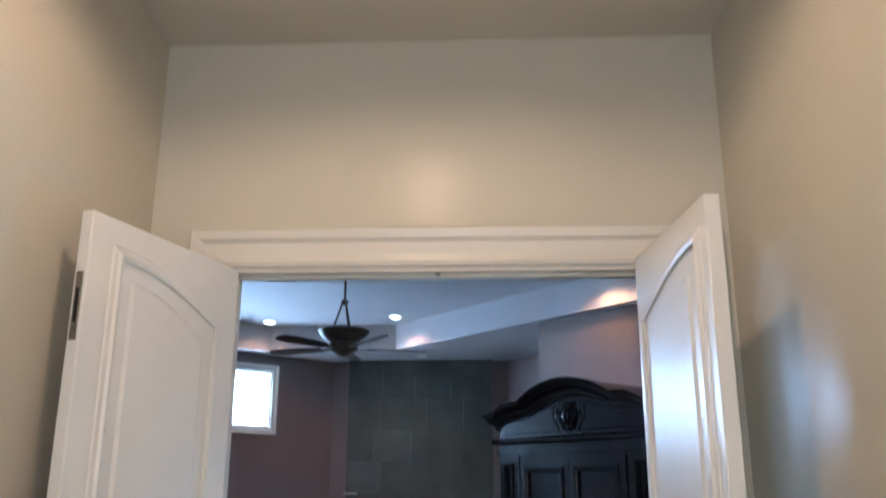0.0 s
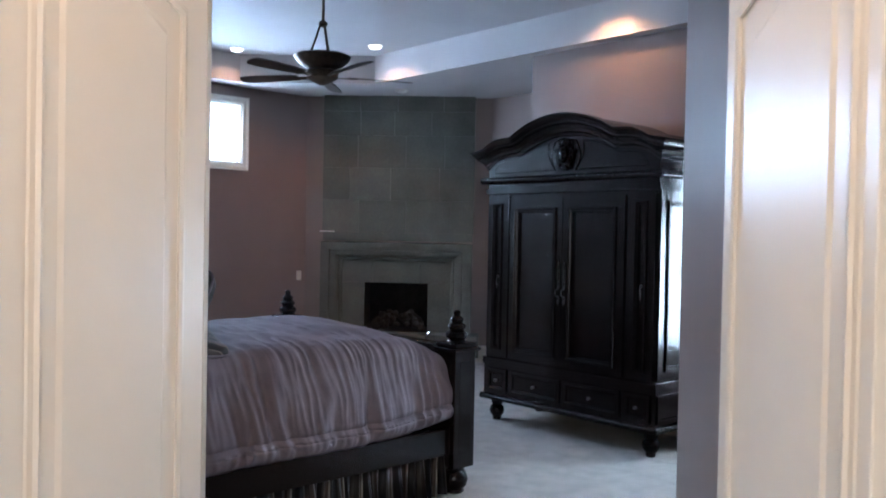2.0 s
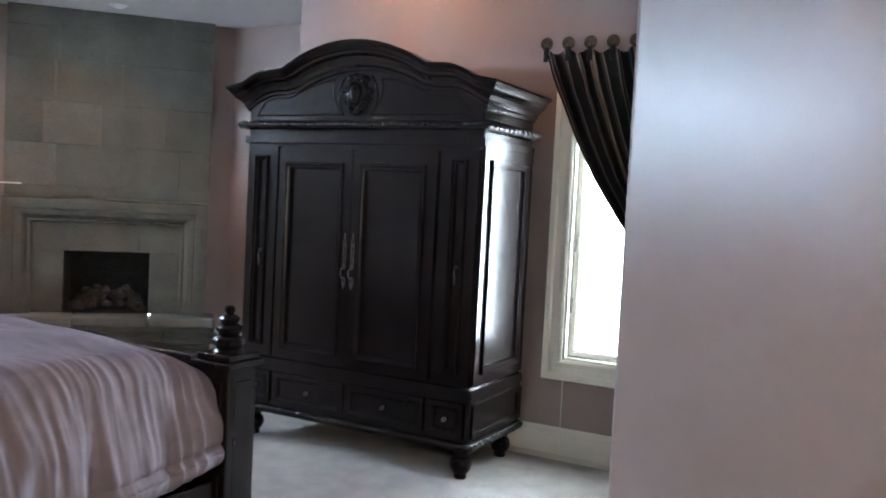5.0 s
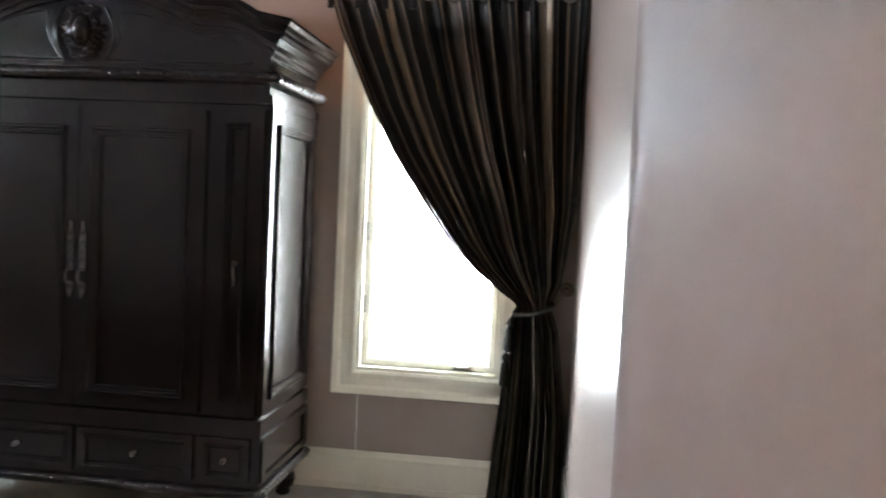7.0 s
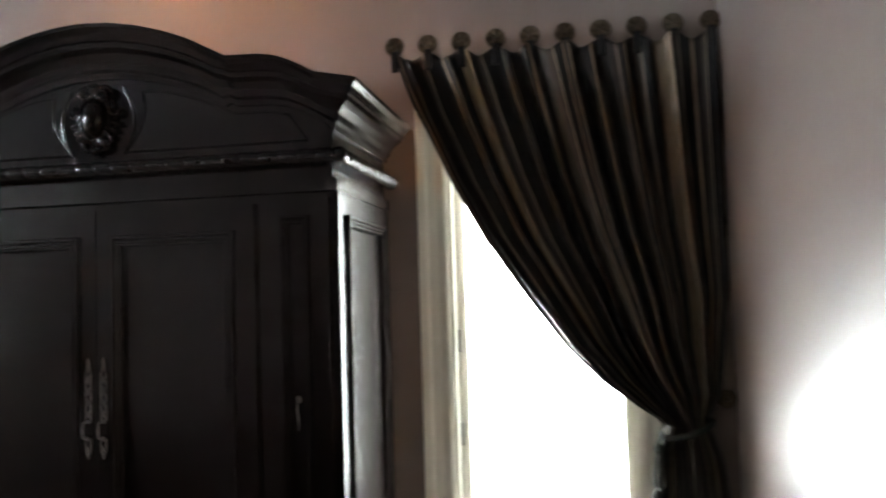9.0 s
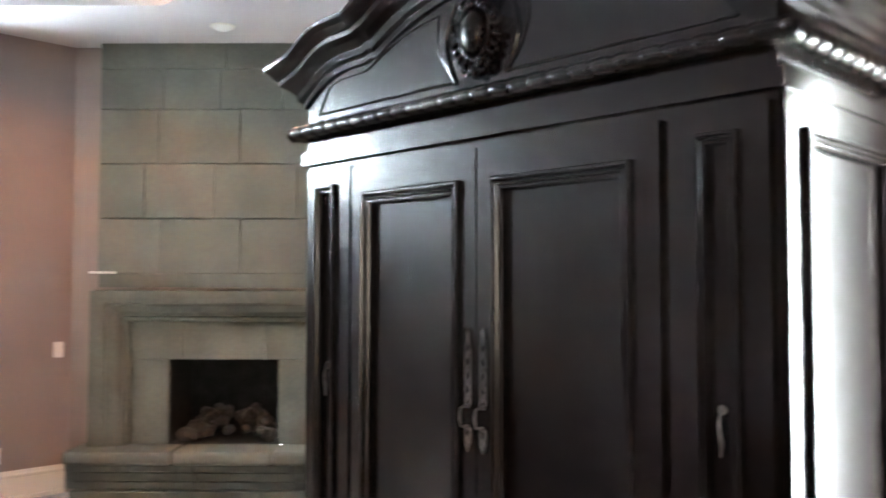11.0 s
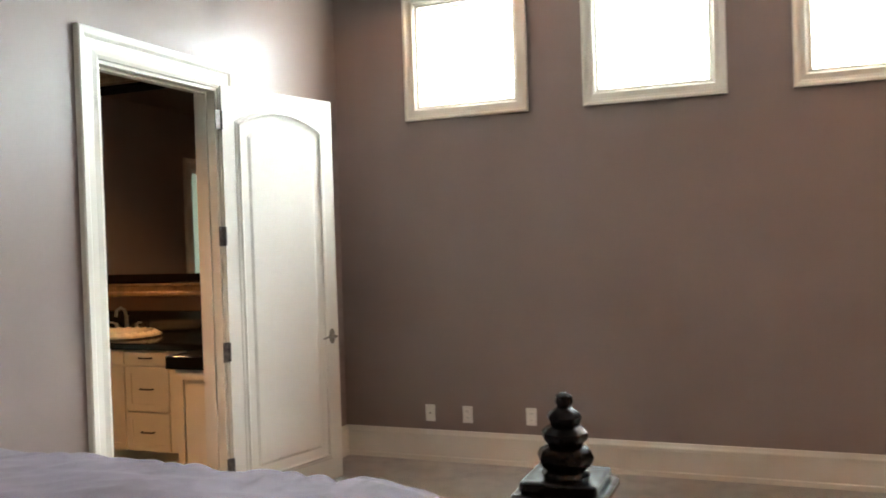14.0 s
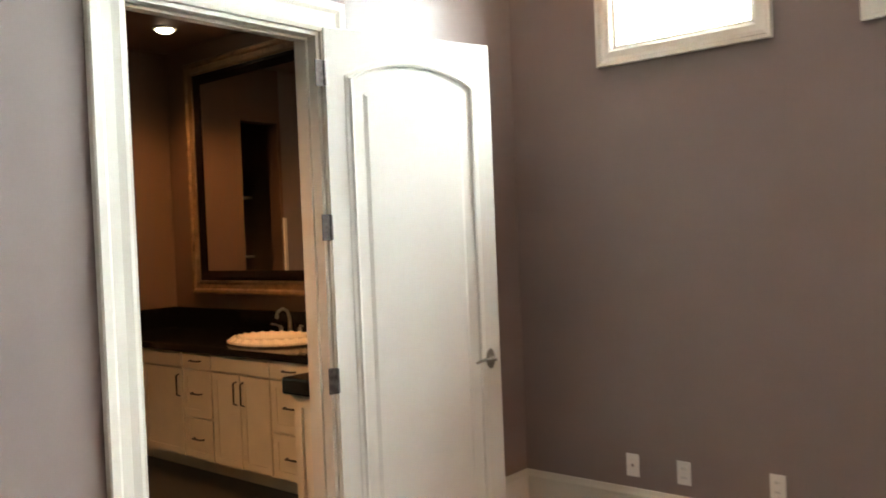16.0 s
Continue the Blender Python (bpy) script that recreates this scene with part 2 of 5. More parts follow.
def wall(name, p0, p1, z0, z1, mat, holes=(), thick=0.15, ends=(0, 0), label=""):
    """A wall whose room is to the left of the way from p0 to p1, with openings (s0, s1, z0, z1) through it."""
    length = (Vector(p1) - Vector(p0)).length
    xs = sorted({-ends[0], length + ends[1], *[h[0] for h in holes], *[h[1] for h in holes]})
    zs = sorted({z0, z1, *[h[2] for h in holes], *[h[3] for h in holes]})
    bm = bmesh.new()
    v = {(x, z): bm.verts.new((x, 0, z)) for x in xs for z in zs}
    for xa, xb in zip(xs, xs[1:]):
        for za, zb in zip(zs, zs[1:]):
            if not any(h[0] <= xa and xb <= h[1] and h[2] <= za and zb <= h[3] for h in holes):
                bm.faces.new((v[xa, za], v[xb, za], v[xb, zb], v[xa, zb]))
    r = bmesh.ops.extrude_face_region(bm, geom=bm.faces[:])
    bmesh.ops.translate(bm, verts=[g for g in r["geom"] if isinstance(g, bmesh.types.BMVert)], vec=(0, -thick, 0))
    bmesh.ops.delete(bm, geom=[p for p in bm.verts if not p.link_faces], context="VERTS")
    return tagged(link(name, bm, mat, m=upright(p0, p1)), label, "wall", kind="structure")


# ---- plan ----
M = Vector((-1.027, -1.327))
U, V = Vector((0.739, -0.674)), Vector((0.674, 0.739))
def at(u, v):
    p = M + U * u + V * v
    return (p.x, p.y)


JUT = (0.648, -0.981)
ROUND = 0.030
EAST = 3.41
NORTH = 6.18
WEST = -1.5
TOP = 3.75
HALF = 0.358

wall("wall_south", JUT, (EAST, -0.981), 0, TOP, TAUPE, ends=(-ROUND, 0.15), label="taupe painted wall beside the curtained window")
wall("wall_east", (EAST, -0.981), (EAST, 2.44), 0, TOP, TAUPE, [(0.381, 1.161, 0.66, 2.47)], label="taupe painted wall behind the armoire")
wall("wall_alcove", (EAST, 2.44), (4.95, 2.44), 0, TOP, TAUPE, ends=(-0.15, 0.15), label="taupe painted return of the alcove")
wall("wall_alcove_east", (4.95, 2.44), (4.95, 4.50), 0, TOP, TAUPE, ends=(0, 0.06), label="taupe painted alcove wall")
wall("wall_fireplace", (4.95, 4.50), (3.27, 6.18), 0, TOP, TAUPE, [(0.76, 1.70, 0.30, 1.05)], ends=(0.06, 0.06), label="taupe diagonal wall behind the stone fireplace")
wall("wall_north", (3.27, NORTH), (WEST, NORTH), 0, TOP, TAUPE, [(3.27 - w - HALF, 3.27 - w + HALF, 2.435, 3.151) for w in reversed(NORTH_WINDOWS)], ends=(0, 0.15), label="taupe painted wall with three square windows")
wall("wall_west", (WEST, NORTH), (WEST, -0.62), 0, TOP, TAUPE, [(NORTH - 4.775, NORTH - 3.87, -0.01, 2.43)], thick=0.14, label="taupe painted wall with a bathroom doorway")
wall("wall_entry", at(-1.25, 0.14), at(1.0, 0.14), 0, TOP, TAUPE, [(0.46, 2.15, -0.01, 2.46)], thick=0.07, label="taupe wall round the double doorway")
wall("wall_passage", at(1.0, 0.14), JUT, 0, TOP, TAUPE, ends=(0.07, -ROUND), label="taupe passage wall with a rounded corner")
# vestibule
wall("wall_vestibule_front", at(1.10, 0.0), at(-1.10, 0.0), 0, 3.5, CREAM, [(0.20, 1.89, -0.01, 2.46)], thick=0.068, ends=(0.1, 0.1), label="cream wall above the double doors")
wall("wall_vestibule_left", at(-1.10, 0.0), at(-1.10, -5.2), 0, 3.5, CREAM, label="cream vestibule wall")
wall("wall_vestibule_right", at(1.08, -5.2), at(1.08, 0.0), 0, 3.5, CREAM, label="cream vestibule wall")
# unseen end wall; its opening and warm area lamp are added as fill light
wall("wall_vestibule_back", at(-1.10, -5.2), at(1.08, -5.2), 0, 3.5, CREAM, [(0.45, 1.75, 0.9, 2.7)], label="unseen cream end wall of the vestibule with an opening added for fill light")
window_or_fill_lamp((*at(0.0, -5.42), 1.8), (*at(0.0, 0), 1.8), 1.3, 1.8, 80, (1.0, 0.86, 0.70))
downlamp(*at(-0.12, -1.55), 3.33, 84, (1.0, 0.57, 0.30), 172, 0.3)
# added fill spot behind the camera's start, with no fixture
downlamp(*at(0.05, -3.9), 3.36, 90, (1.0, 0.57, 0.31), 165)

bm = bmesh.new()
pts = [at(-1.25, -5.35), at(1.25, -5.35), at(1.25, 0.1), (0.7, -1.13), (5.1, -1.13), (5.1, 4.5), (3.3, 6.33), (-1.58, 6.33), (-1.58, -0.6), at(-1.25, 0)]
face = bm.faces.new([bm.verts.new((*p, 0)) for p in pts])
bmesh.ops.extrude_face_region(bm, geom=[face])
for p in bm.verts[-10:]:
    p.co.z = -0.1
tagged(link("floor", bm, CARPET), "pale beige cut-pile carpet over the whole floor", "carpet", kind="structure")
tagged(link("floor_bathroom", boxed((-5.2, 2.05, -0.1), (-1.582, 6.33, -0.004)), BATH_FLOOR), "dark polished tile bathroom floor", "floor", kind="structure")

# soffit ceiling with a raised tray
tray = [(3.28, -0.62), (3.28, 4.78), (2.16, 5.90), (-1.30, 5.90), (-1.30, 0.2), (-0.45, -0.62)]
outer = [(5.2, -1.3), (5.2, 4.6), (3.3, 6.45), (-1.64, 6.45), at(-1.2, 0.05), at(1.12, 0.05)]
bm = bmesh.new()
a = [bm.verts.new((*p, CEILING)) for p in outer]
b = [bm.verts.new((*p, CEILING)) for p in tray]
c = [bm.verts.new((*p, TRAY)) for p in tray]
d = [bm.verts.new((*p, TRAY + 0.1)) for p in outer]
for i in range(6):
    j = (i + 1) % 6
    bm.faces.new((a[i], a[j], b[j], b[i]))
    bm.faces.new((b[i], b[j], c[j], c[i]))
    bm.faces.new((a[i], a[j], d[j], d[i]))
bm.faces.new(c)
bm.faces.new(d)
tagged(link("ceiling", bm, WHITE_CEIL), "off-white plaster tray ceiling with a lower soffit", "ceiling", kind="structure")
bm = bmesh.new()
pp = [at(-1.25, -5.35), at(1.25, -5.35), at(1.25, 0.0), at(-1.25, 0.0)]
a, b = [bm.verts.new((*p, 3.40)) for p in pp], [bm.verts.new((*p, 3.5)) for p in pp]
bm.faces.new(a)
bm.faces.new(b)
for i in range(4):
    bm.faces.new((a[i], a[(i + 1) % 4], b[(i + 1) % 4], b[i]))
tagged(link("ceiling_vestibule", bm, CREAM), "cream vestibule ceiling", "ceiling", kind="structure")

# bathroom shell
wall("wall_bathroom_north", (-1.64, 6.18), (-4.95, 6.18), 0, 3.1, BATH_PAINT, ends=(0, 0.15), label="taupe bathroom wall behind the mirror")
wall("wall_bathroom_west", (-4.95, 6.18), (-4.95, 5.02), 0, 3.1, BATH_PAINT, [(0.72, 1.13, 0.0, 2.62)], label="taupe bathroom wall in lamp-warmed brown with a closet opening")
wall("wall_bathroom_far", (-4.95, 5.02), (-4.95, 2.2), 0, 3.1, TAUPE, [(1.60, 2.45, -0.01, 2.43)], ends=(0, 0.15), label="taupe bathroom wall beyond the closet opening")
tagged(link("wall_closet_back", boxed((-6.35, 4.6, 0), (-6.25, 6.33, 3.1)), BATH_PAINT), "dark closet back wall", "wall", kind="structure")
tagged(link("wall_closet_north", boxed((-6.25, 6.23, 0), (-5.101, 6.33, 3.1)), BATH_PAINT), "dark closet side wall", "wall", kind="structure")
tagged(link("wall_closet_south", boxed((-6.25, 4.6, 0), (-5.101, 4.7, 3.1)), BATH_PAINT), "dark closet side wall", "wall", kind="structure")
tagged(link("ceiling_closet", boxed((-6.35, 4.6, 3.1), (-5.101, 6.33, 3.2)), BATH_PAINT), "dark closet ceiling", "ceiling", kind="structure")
tagged(link("floor_closet", boxed((-6.35, 4.6, -0.1), (-5.201, 6.33, -0.004)), BATH_FLOOR), "dark tile closet floor", "floor", kind="structure")
for z in (0.95, 1.38, 1.98):
    shelf = thing("closet_shelf", pose(-6.24, 4.705, z), "plain pale closet shelf on a wooden cleat", "shelf", "shelves in the closet")
    part("board", boxed((0, 0.002, 0), (0.42, 1.518, 0.022), 0.003), TRIM, shelf)
    part("cleat", boxed((0.0, 0.002, -0.07), (0.02, 1.518, -0.001), 0.002), TRIM, shelf)
# daylit room past the far bathroom doorway
wall("wall_dressing_west", (-7.0, 4.5), (-7.0, 2.2), 0, 3.1, CREAM, [(0.75, 1.65, 0.9, 2.4)], ends=(0.1, 0.15), label="cream wall with a window opening in the room past the bathroom")
wall("wall_dressing_south", (-7.0, 2.2), (-5.101, 2.2), 0, 3.1, CREAM, label="cream wall of the room past the bathroom")
tagged(link("wall_dressing_north", boxed((-7.0, 4.5, 0), (-5.101, 4.598, 3.1)), CREAM), "cream wall of the room past the bathroom", "wall", kind="structure")
tagged(link("ceiling_dressing", boxed((-7.15, 2.05, 3.1), (-5.101, 4.598, 3.2)), CREAM), "cream ceiling of the room past the bathroom", "ceiling", kind="structure")
tagged(link("floor_dressing", boxed((-7.15, 2.05, -0.1), (-5.201, 4.598, -0.004)), BATH_FLOOR), "dark tile floor of the room past the bathroom", "floor", kind="structure")
window_or_fill_lamp((-7.12, 3.3, 1.65), (-3.0, 3.8, 1.3), 0.85, 1.4, 34, (0.62, 0.93, 1.0))
tagged(link("trim_closet", boxed((-4.948, 5.000, 0), (-4.932, 5.036, 1.75), 0.002), TRIM), "pale trim at the edge of the closet opening", "trim", kind="structure")
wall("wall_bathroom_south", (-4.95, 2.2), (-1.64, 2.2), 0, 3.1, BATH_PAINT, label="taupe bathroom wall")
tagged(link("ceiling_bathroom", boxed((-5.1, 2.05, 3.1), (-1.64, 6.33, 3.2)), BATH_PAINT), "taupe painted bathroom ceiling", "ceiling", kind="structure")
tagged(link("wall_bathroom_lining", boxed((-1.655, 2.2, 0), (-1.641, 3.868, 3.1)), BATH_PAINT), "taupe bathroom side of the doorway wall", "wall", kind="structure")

# ---- trim, windows and doors ----
FLAT = Matrix(((1, 0, 0, 0), (0, 0, 1, 0), (0, 1, 0, 0), (0, 0, 0, 1)))


def moulded_frame(x0, x1, z0, z1, profile, legs=False):
    """A mitred moulding round an opening in the plane of a wall; with legs it stays open at the foot."""
    path = [(x0, z0), (x0, z1), (x1, z1), (x1, z0)] if legs else [(x0, z0), (x0, z1), (x1, z1), (x1, z0)]
    bm = sweep(profile, path, closed=not legs)
    bm.transform(FLAT)
    return bm


CASING = [(0.0, 0.0), (0.0, 0.014), (0.016, 0.020), (0.045, 0.015), (0.085, 0.018), (0.100, 0.030), (0.130, 0.034), (0.136, 0.026), (0.136, 0.0)]
SLIM = [(0.0, 0.0), (0.0, 0.016), (0.012, 0.024), (0.040, 0.018), (0.056, 0.022), (0.066, 0.034), (0.080, 0.036), (0.080, 0.0)]
BASE = [(0.0, 0.001), (0.020, 0.001), (0.020, 0.030), (0.013, 0.036), (0.013, 0.165), (0.018, 0.168), (0.022, 0.184), (0.014, 0.198), (0.009, 0.215), (0.0, 0.215)]
BIG_CASING = [(o * 1.05, u * 1.2) for o, u in CASING]


def baseboard(path):
    return tagged(link("baseboard", sweep(BASE, path), TRIM, smooth=False), "tall white moulded baseboard along the wall", "baseboard", kind="structure")


baseboard([(3.24, NORTH), (WEST, NORTH), (WEST, 4.920)])
baseboard([(WEST, 3.725), (WEST, -0.40)])
baseboard([at(1.0, 0.17), JUT, (EAST, -0.981), (EAST, 2.44)])
baseboard([(EAST + 0.16, 2.44), (4.95, 2.44), (4.95, 4.50), (4.82, 4.63)])
# the passage wall's rounded corner
R_NOSE = ROUND / math.tan(radians(180 - 132.4) / 2)
tagged(link("trim_corner", lathe([(R_NOSE, 0.0), (R_NOSE, CEILING + 0.05)], 64, centre=(JUT[0] + ROUND, JUT[1] - R_NOSE, 0)), TAUPE, smooth=True), "rounded taupe plaster wall corner", "trim", kind="structure")


def window(name, m, x0, x1, z0, z1, casing, depth, label, lock=False, sash_width=0.045):
    """A window in a wall's own frame: casing, lining, sash and pane."""
    w = thing(name, m, label, "window", kind="structure")
    part("casing", moulded_frame(x0, x1, z0, z1, casing), TRIM, w)
    bm = bmesh.new()
    for a in ((x0 - 0.001, -depth, z0 - 0.001, x0 + 0.018, -0.001, z1), (x1 - 0.018, -depth, z0, x1 + 0.001, -0.001, z1), (x0, -depth, z0 - 0.001, x1, -0.001, z0 + 0.018), (x0, -depth, z1 - 0.018, x1, -0.001, z1 + 0.001)):
        box(bm, a[:3], a[3:])
    part("lining", bm, TRIM, w)
    i, s = 0.018, sash_width
    sash = sweep([(0, 0), (0, 0.035), (-s * 0.22, 0.042), (-s * 0.73, 0.038), (-s, 0.028), (-s, 0)], [(x0 + i, z0 + i), (x0 + i, z1 - i), (x1 - i, z1 - i), (x1 - i, z0 + i)], closed=True)
    sash.transform(FLAT)
    f = part("sash", sash, TRIM, w, m=Matrix.Translation((0, -depth * 0.72, 0)))
    p = part("pane", boxed((x0 + i + s - 0.01, -depth * 0.72 + 0.010, z0 + i + s - 0.01), (x1 - i - s + 0.01, -depth * 0.72 + 0.016, z1 - i - s + 0.01)), PANE, w)
    p.visible_shadow = False
    if lock:
        bm = boxed((-0.05, 0, -0.012), (0.05, 0.022, 0.012), 0.006, 2)
        box(bm, (-0.035, 0.02, -0.006), (0.045, 0.034, 0.008), 0.004, 1)
        part("crank_handle", bm, PEWTER, w, "folded grey crank handle", m=Matrix.Translation((x0 + 0.20, -depth * 0.72 + 0.04, z0 + 0.042)))
        for z in (1.02, 1.42):
            part("latch", boxed((x1 - 0.036, -depth * 0.72 + 0.03, z - 0.05), (x1 - 0.024, -depth * 0.72 + 0.06, z + 0.05), 0.004), PEWTER, w, "slim grey casement latch")
    return w


for k, wx in enumerate(reversed(NORTH_WINDOWS)):
    s = 3.20 - wx
    window(f"window_{k + 1}", upright((3.20, NORTH), (WEST, NORTH)), s - HALF, s + HALF, 2.435, 3.151, SLIM, 0.13, "small square high window in a moulded white casing", sash_width=0.014)
window("window_4", upright((EAST, -0.981), (EAST, 2.44)), 0.381, 1.161, 0.66, 2.47, [(o * 0.95, u) for o, u in CASING], 0.13, "tall casement window in a moulded white casing", lock=True)

# bright overcast outdoors beyond the windows
for name, lo, hi, glare in (("backdrop_north", (-6, 8.5, -2), (9, 8.52, 9), 60.0), ("backdrop_east", (6.5, -7, -3), (6.52, 5, 9), 20.0)):
    tagged(link(name, boxed(lo, hi), glow("bright_outdoors", (0.80, 0.91, 1.0), glare)), "blown-out bright outdoors beyond the window", "backdrop", kind="structure")


def lever(parent, x, z, face, way):
    """A lever handle with a shaped rose; face is the sign of y it stands on."""
    bm = lathe([(0.0, 0.0), (0.024, 0.0), (0.026, 0.006), (0.018, 0.012), (0.010, 0.014), (0.009, 0.045), (0.0, 0.047)], 16)
    bm.transform(Matrix.Rotation(radians(-90 if face > 0 else 90), 4, "X"))
    for v in bm.verts:
        v.co.z *= 1.9 if abs(v.co.y) < 0.013 else 1
    tube([(0, face * 0.042, 0), (way * 0.03, face * 0.046, 0.003), (way * 0.07, face * 0.046, 0.004), (way * 0.115, face * 0.044, -0.006)], [0.009, 0.009, 0.0075, 0.005], 8, bm)
    part("lever_handle", bm, PEWTER, parent, "antique pewter lever handle", True, Matrix.Translation((x, 0 if face < 0 else 0.045, z)))


def arch_path(x0, x1, z0, spring, rise, mode):
    pts = [(x0, z0), (x0, spring + (rise if mode == "falls" else 0))]
    for i in range(0, 17):
        k = i / 16
        h = {"full": math.sin(math.pi * k) ** 0.8, "rises": math.sin(math.pi * k / 2), "falls": math.cos(math.pi * k / 2)}[mode]
        pts.append((x0 + (x1 - x0) * k, spring + rise * h))
    pts.append((x1, z0))
    out = []
    for p in pts:
        if not out or (Vector(p) - Vector(out[-1])).length > 1e-4:
            out.append(p)
    return out


def door_leaf(name, hinge, tip, label, mode, stile, rise, spring, plate="", hinges=0, field=0.055):
    w = (Vector(tip) - Vector(hinge)).length
    t, h = 0.045, 2.435
    d = thing(name, upright(hinge, tip, 0.012), label, "door", kind="structure")
    part("slab", boxed((0, 0, 0), (w, t, h), 0.003), DOOR_WHITE, d)
    ring = [(0.0, 0.0), (0.004, 0.010), (-0.008, 0.014), (-0.016, 0.006), (-0.030, 0.004), (-0.036, 0.0)]
    for face in (-1, 1):
        path = arch_path(stile, w - stile, 0.17, spring, rise, mode)
        bm = sweep([(-o, u) for o, u in ring], path, closed=True)
        bm.transform(FLAT)
        for v in bm.verts:
            v.co.y = v.co.y + t if face > 0 else -v.co.y
        part("panel_moulding", bm, DOOR_WHITE, d)
        inner = arch_path(stile + field, w - stile - field, 0.225, spring - field, rise * 0.97, mode)
        bm = bmesh.new()
        low = [bm.verts.new((x, 0, z)) for x, z in inner]
        cx, cz = w / 2, 1.2
        top = [bm.verts.new((cx + (x - cx) * 0.93, 0.007, cz + (z - cz) * 0.985)) for x, z in inner]
        bm.faces.new(top)
        for i in range(len(low)):
            j = (i + 1) % len(low)
            bm.faces.new((low[i], low[j], top[j], top[i]))
        for v in bm.verts:
            v.co.y = v.co.y + t if face > 0 else -v.co.y
        part("raised_panel", bm, DOOR_WHITE, d)
    if not plate:
        lever(d, w - 0.065, 0.92, -1, -1)
        lever(d, w - 0.065, 0.92, 1, -1)
        part("latch_plate", boxed((w, 0.010, 0.86), (w + 0.002, 0.035, 0.98)), PEWTER, d, "pewter latch plate")
    elif plate == "bolt":
        bm = boxed((w, 0.010, 2.05), (w + 0.003, 0.035, 2.25), 0.001)
        part("flush_bolt", bm, PEWTER, d, "grey metal flush bolt plate")
        part("bolt_slot", boxed((w + 0.0031, 0.017, 2.10), (w + 0.0045, 0.028, 2.20)), SOOT, d)
    for k in range(hinges):
        z = 0.265 + 0.657 * k
        bm = boxed((-0.046, -0.004, z - 0.056), (0.0, 0.002, z + 0.056), 0.001)
        tube([(-0.004, -0.006, z - 0.052), (-0.004, -0.006, z + 0.052)], 0.007, 8, bm)
        part("hinge", bm, OLD_PEWTER, d, "antique pewter butt hinge")
    return d


leaf = door_leaf("door_1", at(-0.742, -0.01), at(-0.968, -0.733), "open white panelled double door leaf with an arched panel", "rises", 0.13, 0.125, 2.195, plate="bolt")
leaf.matrix_world = leaf.matrix_world @ Matrix.Translation((0, -0.045, 0))
door_leaf("door_2", at(0.703, -0.128), at(0.778, -0.808), "open white panelled double door leaf with half an arch", "rises", 0.083, 0.125, 2.195, plate="plain", field=0.072)
door_leaf("door_3", (-1.470, 4.775), (-1.240, 5.632), "white door with one arched panel standing open into the bedroom", "full", 0.125, 0.085, 2.215, hinges=4)


def door_frame(name, m, x0, x1, top, depth, casing, label, both=False):
    f = thing(name, m, label, "door frame", kind="structure")
    part("casing", moulded_frame(x0, x1, 0.0, top, casing, legs=True), TRIM, f)
    if both:
        bm = moulded_frame(x0, x1, 0.0, top, casing, legs=True)
        bm.transform(Matrix.Diagonal((1, -1, 1, 1)))
        part("casing", bm, TRIM, f, m=Matrix.Translation((0, -depth, 0)))
    bm = bmesh.new()
    box(bm, (x0 - 0.002, -depth, 0), (x0 + 0.018, -0.001, top))
    box(bm, (x1 - 0.018, -depth, 0), (x1 + 0.002, -0.001, top))
    box(bm, (x0 + 0.018, -depth, top - 0.018), (x1 - 0.018, -0.001, top + 0.002))
    part("jamb", bm, TRIM, f)
    bm = bmesh.new()
    y0, y1 = -depth * 0.62, -depth * 0.38
    box(bm, (x0 + 0.018, y0, 0), (x0 + 0.030, y1, top - 0.018))
    box(bm, (x1 - 0.030, y0, 0), (x1 - 0.018, y1, top - 0.018))
    box(bm, (x0 + 0.030, y0, top - 0.030), (x1 - 0.030, y1, top - 0.018))
    part("door_stop", bm, TRIM, f)
    return f


door_frame("door_frame_bathroom", upright((WEST, NORTH), (WEST, -0.62)), NORTH - 4.775, NORTH - 3.87, 2.43, 0.142, CASING, "white moulded door casing round the bathroom doorway")
f = door_frame("door_frame_entry", upright(at(1.10, 0.0), at(-1.10, 0.0)), 0.20, 1.89, 2.46, 0.138, BIG_CASING, "white moulded casing round the double doorway")
part("ball_catch", boxed((1.09, -0.05, 2.436), (1.11, -0.02, 2.442), 0.002), PEWTER, f, "small metal ball catch")
door_frame("door_frame_dressing", upright((-4.95, 5.02), (-4.95, 2.2)), 1.60, 2.45, 2.43, 0.152, CASING, "white moulded casing round the far bathroom doorway")

# ---- armoire ----
def rope(p0, p1, r, pitch, bm=None, n=14):
    bm = bm or bmesh.new()
    p0, p1 = Vector(p0), Vector(p1)
    d = (p1 - p0).normalized()
    u = d.orthogonal().normalized()
    w = d.cross(u)
    steps = max(2, int((p1 - p0).length / pitch * 10))
    prev = None
    for i in range(steps + 1):
        s = (p1 - p0).length * i / steps
        ring = []
        for k in range(n):
            a = 2 * math.pi * k / n
            rr = r * (0.76 + 0.26 * min(1.0, 2.4 * abs(math.cos(a * 0.5 - math.pi * s / pitch))))
            ring.append(bm.verts.new(p0 + d * s + rr * (math.cos(a) * u + math.sin(a) * w)))
        if prev:
            for k in range(n):
                bm.faces.new((prev[k], prev[(k + 1) % n], ring[(k + 1) % n], ring[k]))
        else:
            bm.faces.new(ring)
        prev = ring
    bm.faces.new(prev)
    return bm


